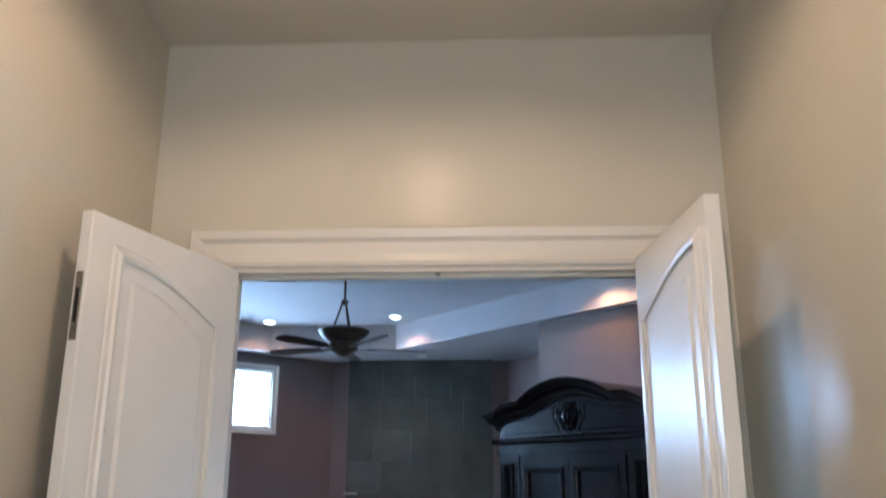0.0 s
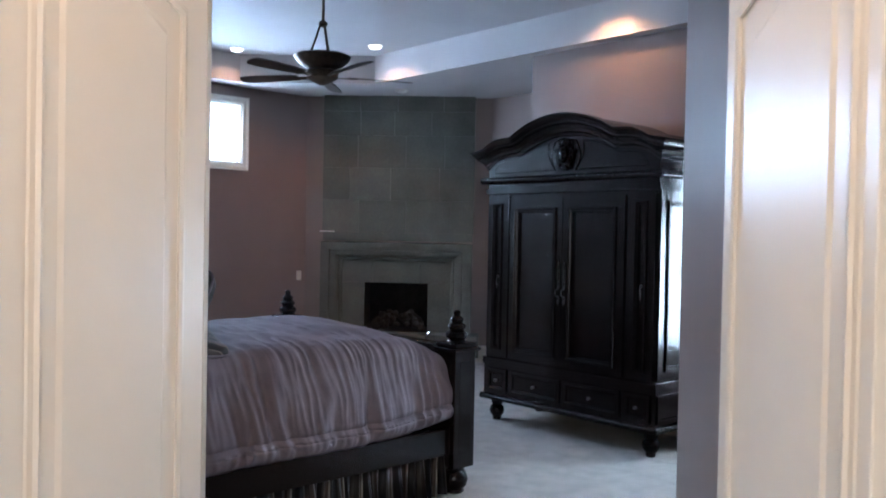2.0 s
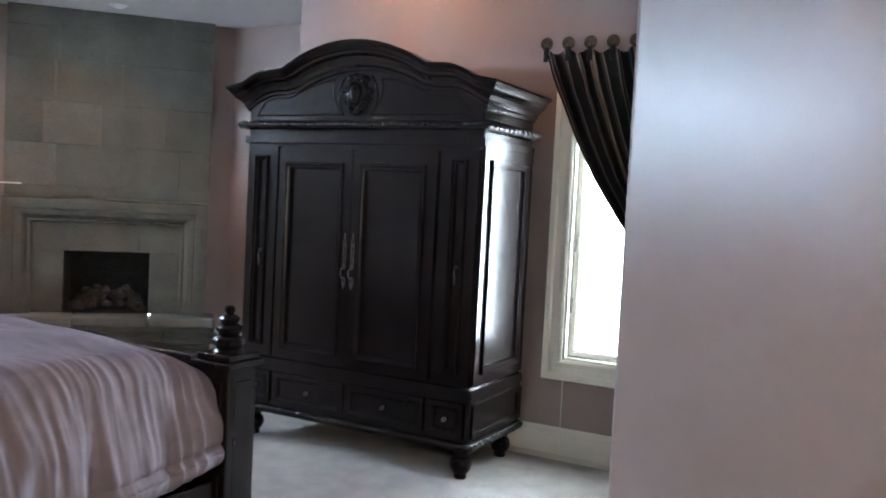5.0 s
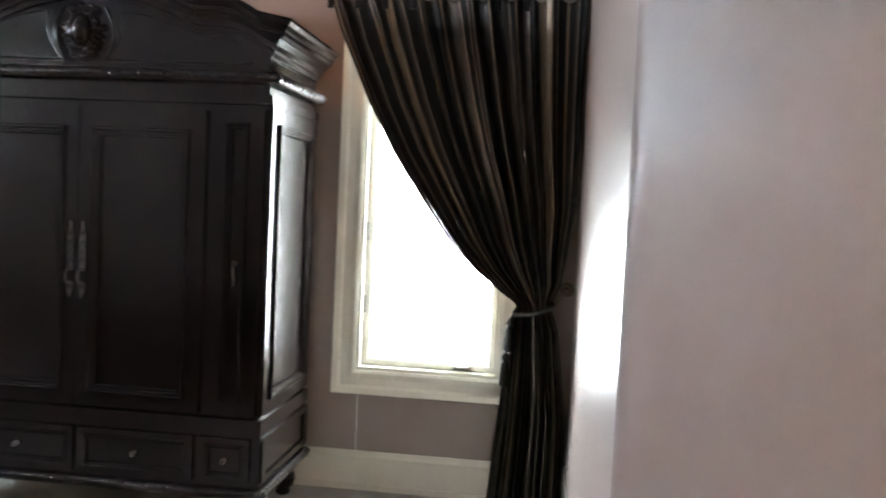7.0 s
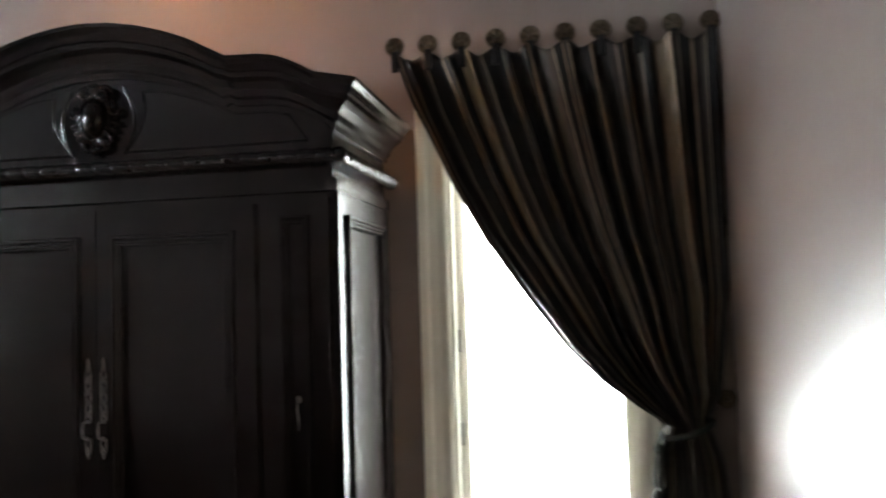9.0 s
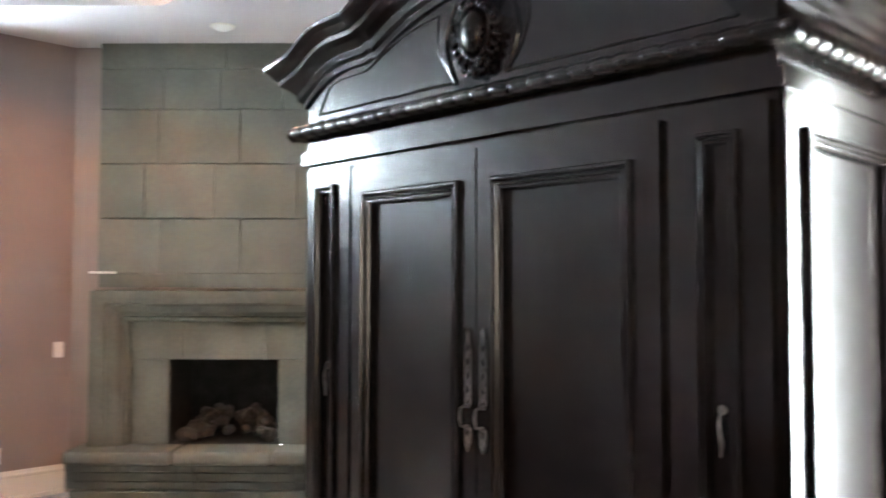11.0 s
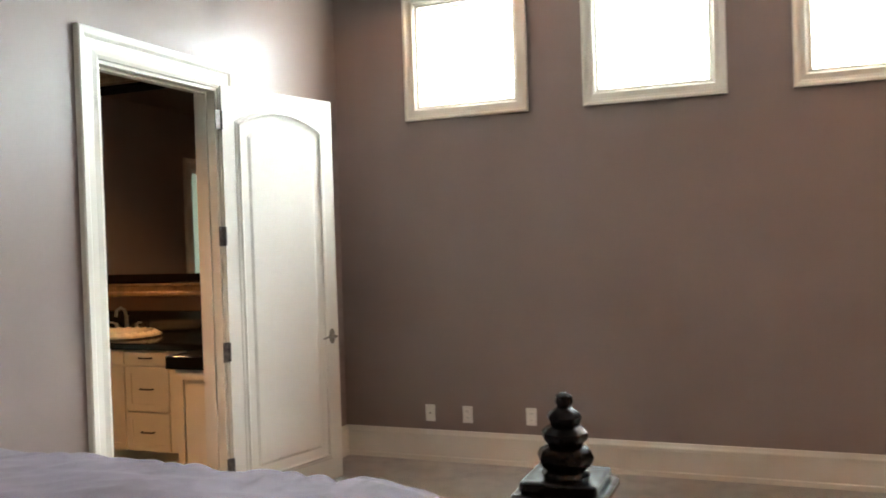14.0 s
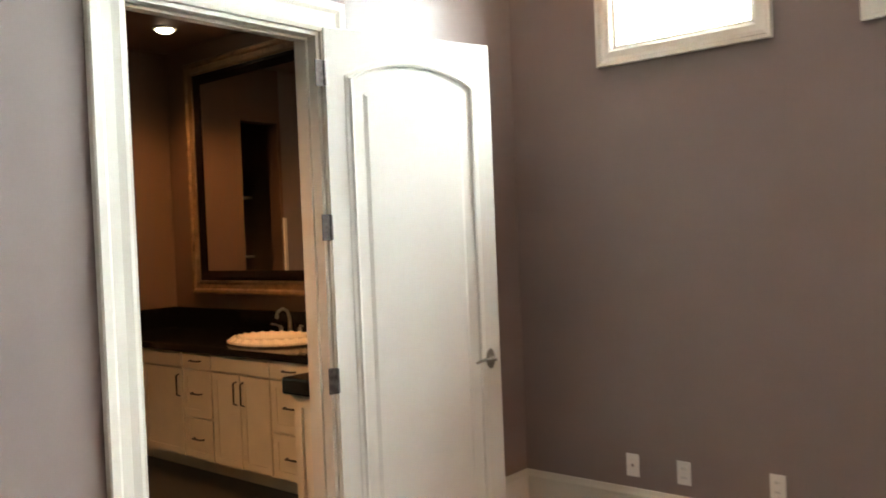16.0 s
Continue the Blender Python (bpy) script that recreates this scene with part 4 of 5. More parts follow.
quilt = thing("comforter", pose(0, 0, 0), "silvery mauve satin comforter with gathered sides on the bed", "comforter")
folds, nx, ny = comforter()
for name, j0, j1 in (("quilt", 5, ny - 5), ("border_band", 0, 5), ("border_band", ny - 5, ny)):
    ob = part(name, cloth(folds, nx, j0, j1), SATIN, quilt, smooth=True)
    ob.data.shade_smooth()
    sol = ob.modifiers.new("thickness", "SOLIDIFY")
    sol.thickness, sol.offset = 0.022, -1


def pillow(m, size, fabric, label):
    """A stuffed square pillow with pinched corners and a piped seam."""
    p = thing("pillow", m, label, "pillow", "pillows on the bed")
    bm = bmesh.new()
    bmesh.ops.create_uvsphere(bm, u_segments=40, v_segments=20, radius=1.0)
    uvl = bm.loops.layers.uv.new("UVMap")
    square = lambda c: math.copysign(abs(c) ** 0.45, c)
    for v in bm.verts:
        q = v.co.copy()
        v.co = Vector((square(q.x) * size[0], square(q.y) * size[1], q.z * size[2] + 0.012 * noise.noise(q * 3)))
    for f in bm.faces:
        for lp in f.loops:
            lp[uvl].uv = (lp.vert.co.y * 1.1, lp.vert.co.x)
    part("cover", bm, fabric, p, smooth=True)
    rim = []
    for k in range(64):
        a = 2 * math.pi * k / 64
        rim.append((square(math.cos(a)) * size[0] * 1.01, square(math.sin(a)) * size[1] * 1.01, 0))
    part("piping", tube(rim, 0.007, 6, closed=True), SATIN, p, "mauve piped seam", True)
    return p


pillow(pose(-0.69, 1.36, 1.215, 0, -62, 6), (0.22, 0.30, 0.085), SKIRT, "dark olive satin pillow leaning at the head of the bed")
pillow(pose(-0.83, 1.05, 1.045, 10, 6, -8), (0.27, 0.22, 0.060), STRIPES, "dark striped pillow lying flat on the comforter")

# ---- fireplace ----
F0 = upright((4.715 - 0.0, 4.565), (3.355, 5.925))
FW = 1.923
fireplace = thing("fireplace", F0, "grey-green stone fireplace with moulded mantel and raised hearth", "fireplace")
OPEN0, OPEN1, HEARTH = FW / 2 - 0.40, FW / 2 + 0.40, 0.385
for lo, hi in (((OPEN0 - 0.03, -0.50, HEARTH), (OPEN0, 0.02, 1.03)), ((OPEN1, -0.50, HEARTH), (OPEN1 + 0.03, 0.02, 1.03)), ((OPEN0 - 0.03, -0.52, HEARTH), (OPEN1 + 0.03, -0.50, 1.03)), ((OPEN0, -0.50, 0.998), (OPEN1, 0.0, 1.03)), ((OPEN0, -0.50, HEARTH - 0.02), (OPEN1, 0.02, HEARTH + 0.004))):
    part("firebox_panel", boxed(lo, hi), SOOT, fireplace, "soot-black firebox lining")
# flat slips round the opening, in three slabs each side
slips = ((OPEN0 - 0.285, OPEN0 + 0.0, HEARTH, 1.0), (OPEN1, OPEN1 + 0.285, HEARTH, 1.0), (OPEN0 - 0.285, 0.66, 1.0, 1.28), (0.664, 1.26, 1.0, 1.28), (1.264, OPEN1 + 0.285, 1.0, 1.28))
for x0, x1, z0, z1 in slips:
    part("slip_stone", boxed((x0, -0.04, z0 + 0.002), (x1, 0.030, z1), 0.003), STONE, fireplace)
surround = [(0.0, -0.03), (0.0, 0.062), (0.012, 0.078), (0.034, 0.082), (0.046, 0.070), (0.056, 0.092), (0.085, 0.120), (0.130, 0.132), (0.150, 0.130), (0.156, 0.150), (0.200, 0.156), (0.262, 0.156), (0.268, -0.03)]
bm = sweep(surround, [(OPEN0 - 0.285, HEARTH), (OPEN0 - 0.285, 1.28), (OPEN1 + 0.285, 1.28), (OPEN1 + 0.285, HEARTH)])
bm.transform(FLAT)
for v in bm.verts:
    if v.co.z > 1.28:
        v.co.z = 1.28 + (v.co.z - 1.28) * 0.86
part("surround", bm, STONE, fireplace, "stepped stone surround")
shelf = [(0.0, 1.530), (0.118, 1.530), (0.122, 1.545), (0.186, 1.550), (0.196, 1.562), (0.226, 1.578), (0.256, 1.590), (0.272, 1.602), (0.274, 1.622), (0.264, 1.631), (0.0, 1.631)]
bm = sweep([(-o, z) for o, z in shelf], [(0.012, -0.05), (0.012, 0.0), (FW - 0.012, 0.0), (FW - 0.012, -0.05)][::1])
for v in bm.verts:
    v.co.x = min(max(v.co.x, -0.09), FW + 0.09)
part("mantel_shelf", bm, STONE, fireplace, "moulded stone mantel shelf")
# raised hearth in courses
for z0, z1, out, pieces in ((0.0, 0.105, 0.30, (0.0, 0.62, 1.30, 1.923)), (0.108, 0.165, 0.255, (0.0, 0.40, 1.10, 1.923)), (0.168, 0.230, 0.270, (0.0, 0.40, 1.10, 1.923)), (0.233, 0.285, 0.285, (0.0, 0.40, 1.10, 1.923)), (0.288, 0.385, 0.330, (0.0, 0.55, 1.25, 1.923))):
    for a, b in zip(pieces, pieces[1:]):
        lo = (-0.09 if z0 > 0.1 else -0.05) if a == 0 else a + 0.002
        hi = FW + (0.09 if z0 > 0.1 else 0.05) if b == 1.923 else b - 0.002
        part("hearth_stone", boxed((lo, -0.05, z0), (hi, out, z1), 0.010 if z0 < 0.28 else 0.022, 2), STONE_PALE if z0 > 0.28 else STONE, fireplace)
# stone veneer above the mantel
rng = random.Random(7)
courses = ((1.632, 2.040, (0.30, 0.86, 1.46)), (2.044, 2.450, (0.44, 1.06, 1.58)), (2.454, 2.860, (0.38, 0.87, 1.48)), (2.864, 3.165, (0.55, 1.02, 1.45)), (3.169, CEILING + 0.03, (0.40, 0.98, 1.46)))
for n, (z0, z1, cuts) in enumerate(courses):
    cuts = (0.0, *cuts, FW)
    for a, b in zip(cuts, cuts[1:]):
        bm = boxed((a + 0.002, -0.125, z0), (b - 0.002, rng.uniform(-0.003, 0.003), z1), 0.0028)
        light = (n == 1 and abs(a - 1.06) < 0.01) or (n == 0 and a > 1.4)
        part("veneer_stone", bm, STONE_PALE if light else STONE, fireplace)
# lava rock heap
for k in range(60):
    bm = bmesh.new()
    r = rng.uniform(0.022, 0.060)
    bmesh.ops.create_icosphere(bm, subdivisions=2, radius=r)
    for v in bm.verts:
        v.co *= 1 + 0.45 * noise.noise(v.co * 20 + Vector((k, 0, 0)))
    x = rng.uniform(-0.34, 0.34)
    y = rng.uniform(-0.30, -0.05)
    height = 0.24 * max(0.0, 1 - (x / 0.36) ** 2) * min(1.0, (-y) / 0.22)
    part("lava_rock", bm, EMBER, fireplace, m=pose(FW / 2 + x, y, HEARTH + 0.03 + height * rng.random() ** 0.5, rng.uniform(0, 360), rng.uniform(0, 360), 0))
key = tagged(link("gas_key", tube([(0, 0, 0), (0, 0.05, 0.0), (0, 0.07, 0.004)], 0.006, 8), PEWTER, m=F0 @ Matrix.Translation((FW + 0.06, -0.118, 0.80))), "small metal gas valve key on the wall", "valve key")
papers = tagged(link("remote_control", boxed((-0.09, -0.03, 0), (0.09, 0.03, 0.016), 0.006, 2), PLASTIC, smooth=True, m=F0 @ pose(FW - 0.09, 0.12, 1.6305, 0, 0, 4)), "slim white remote control lying on the mantel", "remote control")

# ---- curtain ----
TIE_Z = 1.085


def curve(points, z):
    for (za, a), (zb, b) in zip(points, points[1:]):
        if z >= zb:
            k = (z - zb) / (za - zb)
            return b + (a - b) * k
    return points[-1][1]


curtain = thing("curtain", pose(0, 0, 0), "dark striped satin curtain tied back beside the tall window", "curtain")
bm = bmesh.new()
uvl = bm.loops.layers.uv.new("UVMap")
LEFT = ((2.665, 0.372), (2.40, 0.275), (2.10, 0.140), (1.85, 0.005), (1.60, -0.165), (1.40, -0.310), (1.25, -0.455), (1.14, -0.600), (1.085, -0.690), (1.0, -0.655), (0.80, -0.640), (0.40, -0.610), (0.01, -0.575))
RIGHT = ((2.665, -0.965), (1.60, -0.955), (1.20, -0.905), (1.085, -0.850), (0.95, -0.900), (0.5, -0.960), (0.01, -0.965))
cols, rows_n = 240, 90
grid = []
for i in range(rows_n + 1):
    z = 2.665 + (0.012 - 2.665) * i / rows_n
    a, b = curve(LEFT, z), curve(RIGHT, z)
    squeeze = min(1.0, abs(a - b) / 1.33)
    row = []
    for j in range(cols + 1):
        s = j / cols
        ph = s * 2 * math.pi * 11 + 1.3 * math.sin(s * 31) + 0.7 * math.sin(s * 17) + 0.5 * noise.noise(Vector((s * 6, z * 1.2, 0)))
        amp = 0.024 + 0.018 * (1 - squeeze)
        if z > 2.5:
            amp *= 0.55
        fold = amp * math.sin(ph) + 0.35 * amp * math.sin(2.1 * ph + 1)
        bulge = 0.05 * (1 - squeeze) * math.sin(math.pi * s)
        y = a + (b - a) * s + 0.006 * math.cos(ph)
        sag = 0.034 * math.sin(math.pi * (0.375 - y) / 0.1465) ** 2 * max(0.0, (z - 2.30) / 0.365)
        row.append((bm.verts.new((3.315 - bulge + fold - 0.02 * (1 - squeeze), y, z - sag)), s))
    grid.append(row)
for i in range(rows_n):
    for j in range(cols):
        q = (grid[i][j], grid[i + 1][j], grid[i + 1][j + 1], grid[i][j + 1])
        f = bm.faces.new([v for v, _ in q])
        for lp, (v, s) in zip(f.loops, q):
            lp[uvl].uv = (s + 0.018 * math.sin(s * 33 + 1) + 0.010 * math.sin(s * 71), v.co.z)
drape = part("drape", bm, STRIPES, curtain, smooth=True)
drape.data.shade_smooth()
sol = drape.modifiers.new("thickness", "SOLIDIFY")
sol.thickness = 0.003
# tie-back cord with tassel
cord = [(3.30 + 0.062 * math.cos(a) - 0.035, -0.772 + 0.098 * math.sin(a), TIE_Z - 0.02 + 0.03 * math.sin(a + 2.6)) for a in [2 * math.pi * k / 28 for k in range(28)]]
part("tie_cord", tube(cord, 0.012, 8, closed=True), CORD, curtain, "braided dark tie-back cord", True)
for dz, yy in ((0.0, -0.655), (-0.06, -0.640)):
    t = part("tassel", lathe([(0.008, 0.0), (0.018, -0.015), (0.020, -0.03), (0.011, -0.042), (0.020, -0.055), (0.024, -0.10), (0.028, -0.16), (0.022, -0.17)], 14, centre=(3.235, yy, TIE_Z - 0.07 + dz * 3)), CORD, curtain, "dark silk tassel", True)
    part("tassel_cord", tube([(3.255, -0.70, TIE_Z - 0.02), (3.235, yy, TIE_Z - 0.07 + dz * 3)], 0.005, 6), CORD, curtain)
hook = thing("tieback_hook", pose(3.41, -0.935, 1.17), "dark bronze medallion tie-back hook on the wall", "tieback hook")
part("stem", tube([(0, 0, 0), (-0.07, 0, 0)], 0.006, 8), BRONZE, hook)
bm = lathe([(0.0, 0.0), (0.034, 0.0), (0.038, 0.006), (0.028, 0.012), (0.012, 0.010), (0.008, 0.018), (0.0, 0.020)], 20)
bm.transform(Matrix.Rotation(radians(-90), 4, "Y"))
part("rosette", bm, BRONZE, hook, smooth=True, m=Matrix.Translation((-0.07, 0, 0)))

ring0 = None
for k in range(10):
    m = pose(EAST, 0.375 - 0.1465 * k, 2.700)
    if ring0:
        copy_thing(ring0, m)
        continue
    ring0 = thing("curtain_medallion", m, "round bronze filigree medallion holding the curtain tab", "curtain hook", "medallions above the curtain")
    part("stem", tube([(0, 0, 0), (-0.085, 0, 0)], 0.006, 8), BRONZE, ring0)
    bm = lathe([(0.0, -0.004), (0.040, -0.004), (0.043, 0.0), (0.039, 0.006), (0.033, 0.003), (0.026, 0.001), (0.018, 0.005), (0.012, 0.003), (0.010, 0.010), (0.0, 0.012)], 36)
    for v in bm.verts:
        a, r = math.atan2(v.co.y, v.co.x), math.hypot(v.co.x, v.co.y)
        if 0.015 < r < 0.036:
            v.co.z += 0.004 * math.cos(6 * a)
    bm.transform(Matrix.Rotation(radians(-90), 4, "Y"))
    part("rosette", bm, BRONZE, ring0, smooth=True, m=Matrix.Translation((-0.09, 0, 0)))
    part("tab", boxed((-0.098, -0.016, -0.115), (-0.084, 0.016, -0.022), 0.004), STRIPES, ring0)
cord = tagged(link("blind_cord", tube([(3.385, 0.158, 0.66), (3.384, 0.156, 0.40), (3.386, 0.157, 0.03)], 0.0016, 6), PLASTIC), "thin pale cord hanging from the window sill", "cord")

# ---- ceiling fan ----
fan = thing("ceiling_fan", pose(1.22, 2.78, TRAY), "dark bronze ceiling fan with an uplight bowl on a long rod", "ceiling fan")
part("canopy", lathe([(0.072, 0.0), (0.072, -0.012), (0.060, -0.035), (0.030, -0.052), (0.014, -0.060)], 24), BRONZE, fan, smooth=True)
part("downrod", tube([(0, 0, -0.05), (0, 0, -0.34)], 0.012, 10), BRONZE, fan, smooth=True)
part("coupling", lathe([(0.014, -0.315), (0.030, -0.325), (0.040, -0.345), (0.030, -0.362), (0.016, -0.372)], 20), BRONZE, fan, smooth=True)
for k in range(3):
    a = radians(20 + 120 * k)
    part("strut", tube([(0.025 * math.cos(a), 0.025 * math.sin(a), -0.355), (0.07 * math.cos(a), 0.07 * math.sin(a), -0.50), (0.115 * math.cos(a), 0.115 * math.sin(a), -0.625)], 0.008, 8), BRONZE, fan, smooth=True)
part("bowl", lathe([(0.215, -0.600), (0.235, -0.612), (0.225, -0.632), (0.195, -0.668), (0.140, -0.705), (0.090, -0.725), (0.09, -0.71), (0.19, -0.65), (0.210, -0.615)], 40), BRONZE, fan, "shallow bronze uplight bowl", True)
part("motor", lathe([(0.06, -0.70), (0.125, -0.728), (0.135, -0.750), (0.128, -0.790), (0.090, -0.812), (0.050, -0.835), (0.020, -0.848), (0.0, -0.850)], 32), BRONZE, fan, smooth=True)
BLADE = material("dark_walnut_blade", (0.035, 0.024, 0.017), 0.35, 0.35, 6.0, 0.05, 50, stretch=(1, 8, 8), coat=0.2)
for k in range(5):
    a = -25 + 72 * k
    m = Matrix.Rotation(radians(a), 4, "Z") @ Matrix.Translation((0, 0, -0.775)) @ Matrix.Rotation(radians(12), 4, "X")
    bm = bmesh.new()
    line = [(0.22, -0.045), (0.40, -0.062), (0.62, -0.072), (0.74, -0.060), (0.765, -0.025), (0.765, 0.025), (0.74, 0.060), (0.62, 0.072), (0.40, 0.062), (0.22, 0.045)]
    face = bm.faces.new([bm.verts.new((x, y, 0)) for x, y in line])
    r = bmesh.ops.extrude_face_region(bm, geom=[face])
    bmesh.ops.translate(bm, verts=[g for g in r["geom"] if isinstance(g, bmesh.types.BMVert)], vec=(0, 0, 0.008))
    bl = part("blade", bm, BLADE, fan, "dark wooden fan blade", m=m)
    bm = boxed((0.10, -0.022, -0.008), (0.26, 0.022, 0.0), 0.003)
    box(bm, (0.22, -0.04, -0.007), (0.29, 0.04, -0.001), 0.002)
    part("blade_arm", bm, BRONZE, bl)

# ---- recessed lamps ----
def can(x, y, z, lit=True, label="lit round recessed downlight with a white trim"):
    c = thing("recessed_downlight", pose(x, y, z), label, "downlight", "recessed ceiling lights")
    part("trim_ring", lathe([(0.062, 0.0), (0.085, 0.0), (0.086, -0.004), (0.078, -0.010), (0.064, -0.006)], 28), TRIM, c, smooth=True)
    part("lens", lathe([(0.064, -0.002), (0.064, -0.010), (0.055, -0.022), (0.035, -0.030), (0.0, -0.033)], 24), CAN_GLOW if lit else LENS_OFF, c, smooth=True)
    return c


for cx, cy in BEDROOM_CANS:
    can(cx, cy, TRAY - 0.001)
for cx, cy in BATH_CANS:
    can(cx, cy, 3.099)
can(3.78, 4.90, CEILING - 0.001, False, "unlit round recessed downlight in the soffit")

# ---- wall plates and floor outlet ----
def plate(name, m, kind, label, category="outlet", group=""):
    p = thing(name, m, label, category, group)
    part("cover", boxed((-0.036, 0, -0.058), (0.036, 0.006, 0.058), 0.003, 2), PLASTIC, p)
    if kind == "outlet":
        for z in (-0.022, 0.022):
            s = part("socket", boxed((-0.017, 0.005, z - 0.014), (0.017, 0.0085, z + 0.014), 0.004, 2), PLASTIC, p)
            for x in (-0.007, 0.007):
                part("slot", boxed((x - 0.0012, 0.0084, z - 0.005), (x + 0.0012, 0.0092, z + 0.005)), SOOT, s)
    elif kind == "jack":
        part("jack", lathe([(0.008, 0.0), (0.008, 0.003), (0.004, 0.010), (0.0, 0.010)], 12), PEWTER, p, m=Matrix.Translation((0, 0.005, 0)) @ Matrix.Rotation(radians(-90), 4, "X"))
    else:
        part("rocker", boxed((-0.016, 0.005, -0.032), (0.016, 0.010, 0.032), 0.003, 2), PLASTIC, p)
    return p


NW = upright((3.20, NORTH), (WEST, NORTH))
for x, z, kind, label in ((-0.84, 0.33, "jack", "white cable jack plate above the baseboard"), (-0.565, 0.33, "outlet", "white outlet plate above the baseboard"), (-0.115, 0.335, "outlet", "white outlet plate above the baseboard"), (2.755, 0.33, "outlet", "white outlet plate above the baseboard"), (3.18, 1.065, "rocker", "white rocker switch plate beside the fireplace")):
    plate("outlet" if kind == "outlet" else ("cable_jack" if kind == "jack" else "light_switch"), NW @ Matrix.Translation((3.20 - x, 0, z)), kind, label, "outlet" if kind != "rocker" else "switch")
PW = upright(at(1.0, 0.14), JUT)
plate("light_switch", PW @ Matrix.Translation((0.19, 0, 1.383)), "rocker", "white rocker switch plate by the double doors", "switch")
plate("outlet", upright(JUT, (EAST, -0.981)) @ Matrix.Translation((2.55, 0, 0.33)), "outlet", "white outlet plate beside the curtain")
vent = thing("floor_outlet", pose(2.64, 5.07, 0.0), "round brass floor outlet cover set in the carpet", "floor outlet")
part("cover", lathe([(0.085, 0.0), (0.085, 0.006), (0.074, 0.010), (0.0, 0.011)], 28), GILT, vent, smooth=True)

# ---- bathroom ----
vanity = thing("vanity_cabinet", pose(-4.90, 5.54, 0), "cream painted bathroom vanity with drawers and dark pulls", "vanity")
part("carcass", boxed((0, 0, 0.10), (2.80, 0.63, 0.819), 0.003), CABINET, vanity)
part("toe_kick", boxed((0.0, 0.06, 0), (2.80, 0.6, 0.10)), CABINET, vanity)


def shaker(parent, x0, x1, z0, z1, pull, name):
    bm = slab_with_hole(x0, x1, z0, z1, [(x0 + 0.045, x1 - 0.045, z0 + 0.045, z1 - 0.045)] if z1 - z0 > 0.2 else [], -0.018, 0.0)
    if z1 - z0 > 0.2:
        box(bm, (x0 + 0.044, -0.010, z0 + 0.044), (x1 - 0.044, -0.001, z1 - 0.044))
    p = part(name, bm, CABINET, parent)
    cx, cz = (x0 + x1) / 2, (z0 + z1) / 2
    if pull == "h":
        part("pull", tube([(cx - 0.055, -0.016, cz), (cx - 0.045, -0.042, cz), (cx + 0.045, -0.042, cz), (cx + 0.055, -0.016, cz)], 0.006, 8), BRONZE, p, smooth=True)
    elif pull:
        px = x1 - 0.03 if pull == "r" else x0 + 0.03
        part("pull", tube([(px, -0.016, z1 - 0.19), (px, -0.042, z1 - 0.18), (px, -0.042, z1 - 0.05), (px, -0.016, z1 - 0.04)], 0.006, 8), BRONZE, p, smooth=True)


STACK = ((0.105, 0.375), (0.390, 0.700))
shaker(vanity, 0.02, 0.51, 0.105, 0.70, "r", "door")
shaker(vanity, 0.53, 1.02, 0.105, 0.70, "r", "door")
for x0, x1 in ((1.04, 1.36), (1.99, 2.36)):
    for z0, z1 in STACK:
        shaker(vanity, x0, x1, z0, z1, "h", "drawer")
shaker(vanity, 1.38, 1.668, 0.105, 0.70, "r", "door")
shaker(vanity, 1.682, 1.97, 0.105, 0.70, "l", "door")
for x0, x1, pull in ((0.02, 1.02, ""), (1.04, 1.36, "h"), (1.38, 1.97, ""), (1.99, 2.36, "h")):
    shaker(vanity, x0, x1, 0.715, 0.815, pull, "drawer")
tower = thing("side_cabinet", pose(-2.035, 4.985, 0), "cream painted deeper base cabinet beside the vanity", "cabinet")
part("carcass", boxed((0, 0, 0.0), (0.385, 1.165, 0.789), 0.003), CABINET, tower)
bm = slab_with_hole(0.02, 0.365, 0.10, 0.78, [(0.07, 0.315, 0.15, 0.73)], -0.016, 0.0)
part("door", bm, CABINET, tower)
bm = slab_with_hole(0.03, 0.52, 0.06, 0.78, [(0.09, 0.46, 0.12, 0.72)], 0.0, 0.012)
for v in bm.verts:
    v.co = Vector((-v.co.y, v.co.x, v.co.z))
part("end_panel", bm, CABINET, tower)
top = thing("countertop", pose(0, 0, 0), "polished black granite countertop with a low backsplash", "countertop")
part("slab", boxed((-4.945, 5.500, 0.820), (-2.077, 6.175, 0.868), 0.008, 2), GRANITE, top)
part("slab", boxed((-2.077, 4.945, 0.790), (-1.645, 6.175, 0.874), 0.012, 2), GRANITE, top)
part("backsplash", boxed((-4.945, 6.150, 0.869), (-2.078, 6.178, 1.04), 0.003), GRANITE, top)
part("side_splash", boxed((-4.948, 5.52, 0.869), (-4.922, 6.149, 1.04), 0.003), GRANITE, top)
sink = thing("sink", pose(-3.28, 5.85, 0.868), "oval ivory ceramic drop-in basin with a scalloped rim", "sink")
bm = lathe([(0.34, 0.0), (0.366, 0.010), (0.362, 0.024), (0.335, 0.034), (0.312, 0.048), (0.288, 0.046), (0.262, 0.024), (0.180, 0.008), (0.0, 0.004)], 96)
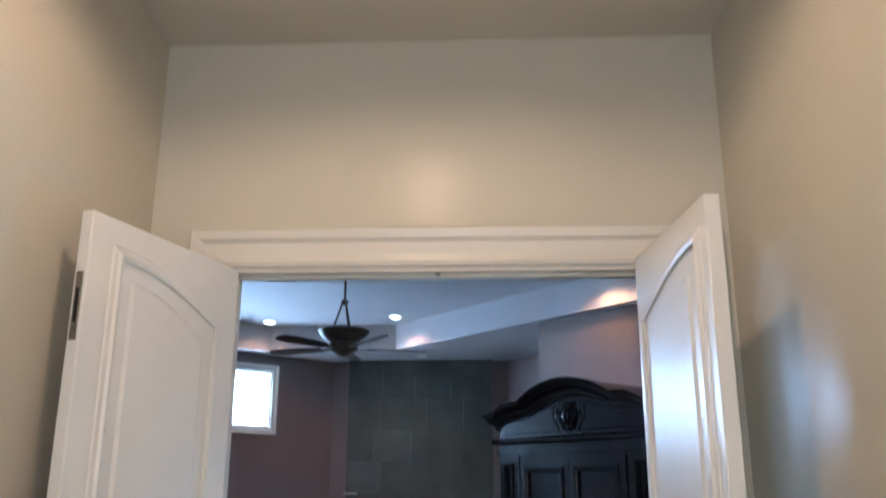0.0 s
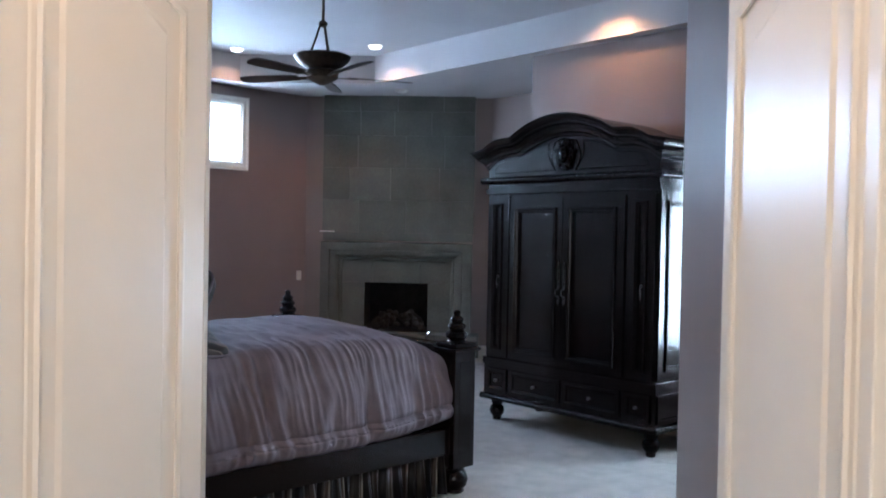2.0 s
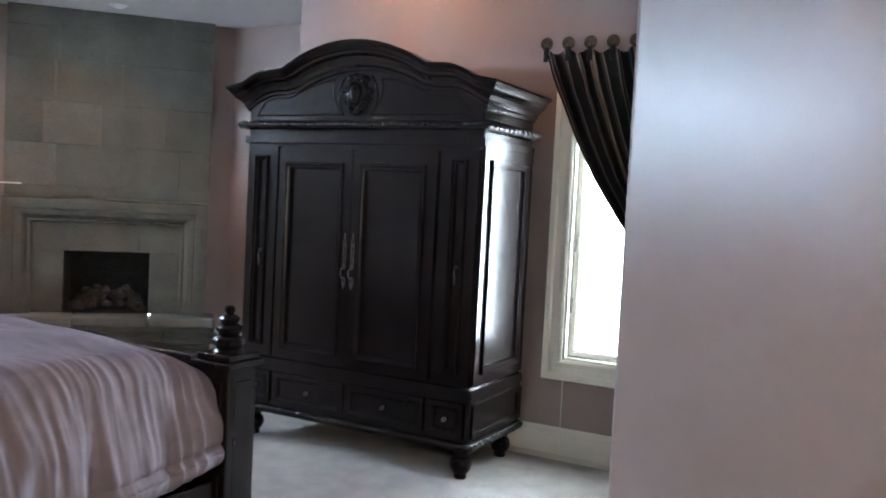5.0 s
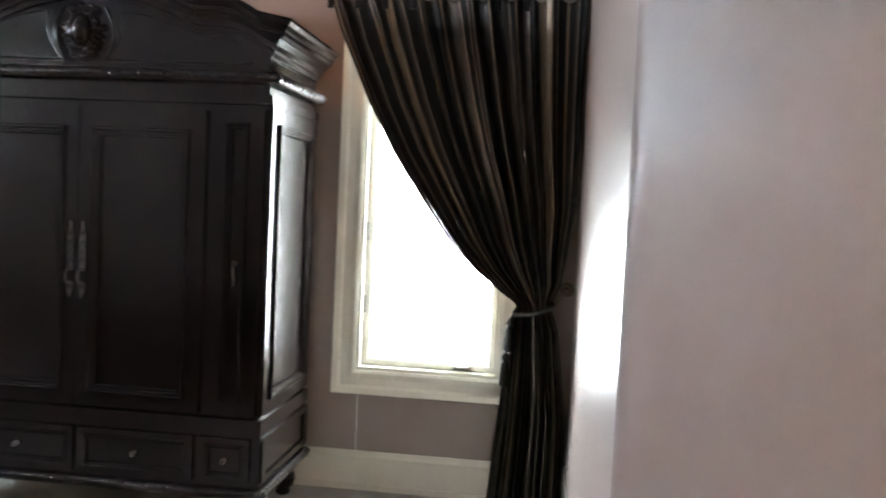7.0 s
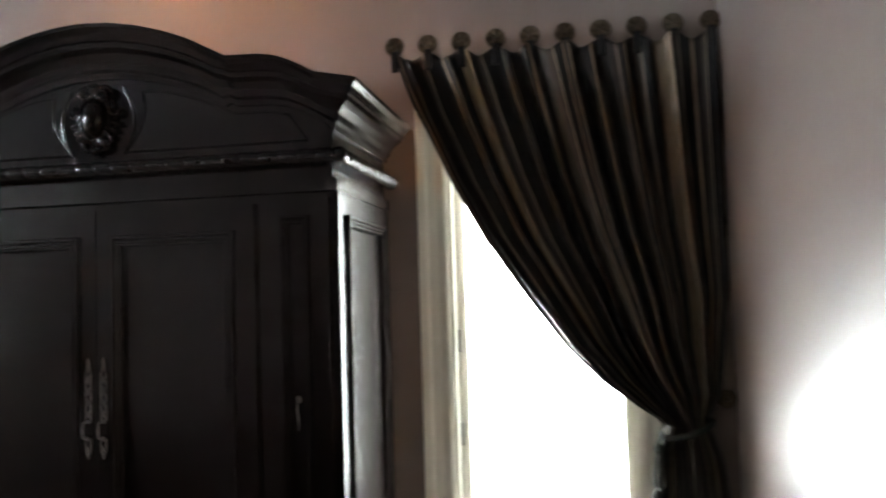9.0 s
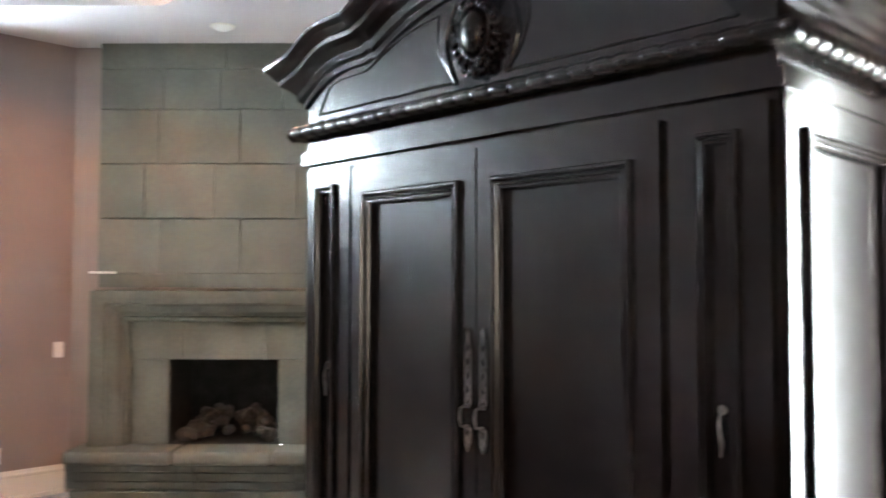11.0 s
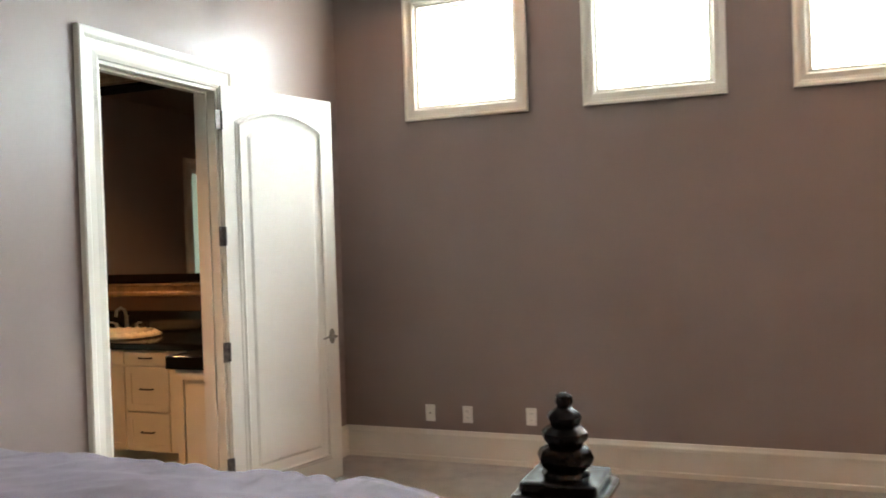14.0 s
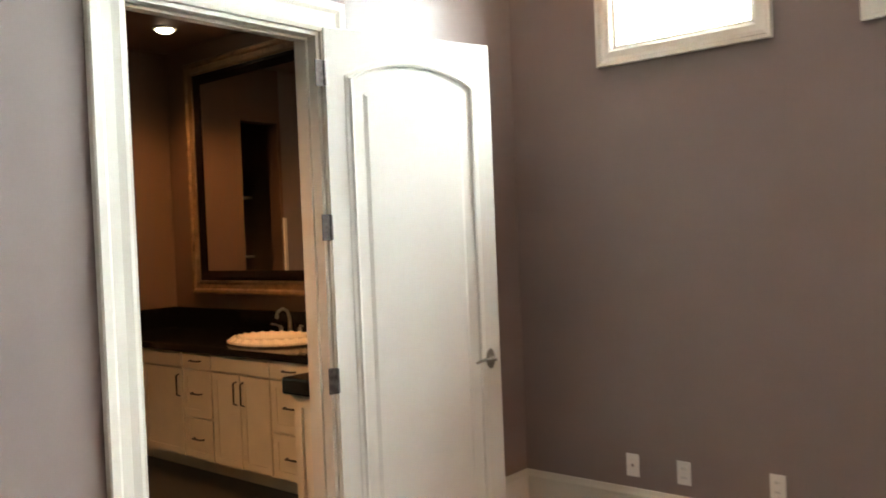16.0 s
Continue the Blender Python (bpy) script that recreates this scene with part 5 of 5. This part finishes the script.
for v in bm.verts:
    a, r = math.atan2(v.co.y, v.co.x), math.hypot(v.co.x, v.co.y)
    if r > 0.30:
        k = 1 + 0.012 * math.cos(24 * a)
        v.co.x, v.co.y, v.co.z = v.co.x * k, v.co.y * k, v.co.z * (1 + 0.10 * math.cos(24 * a))
    v.co.y *= 0.72
part("basin", bm, BASIN, sink, smooth=True)
part("drain", lathe([(0.022, 0.006), (0.020, 0.010), (0.0, 0.010)], 16), PEWTER, sink)
tap = thing("faucet", pose(-3.40, 6.09, 0.869), "dark bronze gooseneck faucet with two lever handles", "faucet")
part("spout", tube([(0, 0, 0), (0, 0, 0.13), (0, -0.02, 0.185), (0, -0.06, 0.205), (0, -0.105, 0.185), (0, -0.115, 0.14)], [0.014, 0.012, 0.011, 0.011, 0.011, 0.012], 12), PEWTER, tap, smooth=True)
for x in (-0.10, 0.10):
    bm = lathe([(0.022, 0.0), (0.020, 0.01), (0.012, 0.03), (0.014, 0.06), (0.008, 0.075), (0.0, 0.078)], 16, centre=(x, 0, 0))
    tube([(x, 0, 0.066), (x * 1.3, -0.02, 0.085), (x * 1.7, -0.03, 0.088)], 0.006, 8, bm)
    part("handle", bm, PEWTER, tap, smooth=True)
mirror = thing("mirror", upright((-1.64, 6.18), (-4.95, 6.18)), "large wall mirror in a wide gilt and black frame", "mirror")
gilt = [(0.0, 0.0), (0.0, 0.030), (-0.012, 0.040), (-0.030, 0.038), (-0.045, 0.026), (-0.080, 0.024), (-0.092, 0.032), (-0.105, 0.028), (-0.105, 0.0)]
x0, x1, z0, z1 = 0.55, 3.02, 1.150, 2.965
bm = sweep([(-o, u) for o, u in gilt], [(x0, z0), (x0, z1), (x1, z1), (x1, z0)][::-1], closed=True)
bm.transform(FLAT)
part("frame", bm, GILT, mirror, "antique gold outer frame")
dark = [(-0.105, 0.0), (-0.105, 0.022), (-0.130, 0.028), (-0.180, 0.012), (-0.180, 0.0)]
bm = sweep([(-o, u) for o, u in dark], [(x0, z0), (x0, z1), (x1, z1), (x1, z0)][::-1], closed=True)
bm.transform(FLAT)
part("inner_frame", bm, EBONY, mirror, "black inner frame")
part("glass", boxed((x0 + 0.178, 0.001, z0 + 0.178), (x1 - 0.178, 0.006, z1 - 0.178)), MIRROR, mirror)
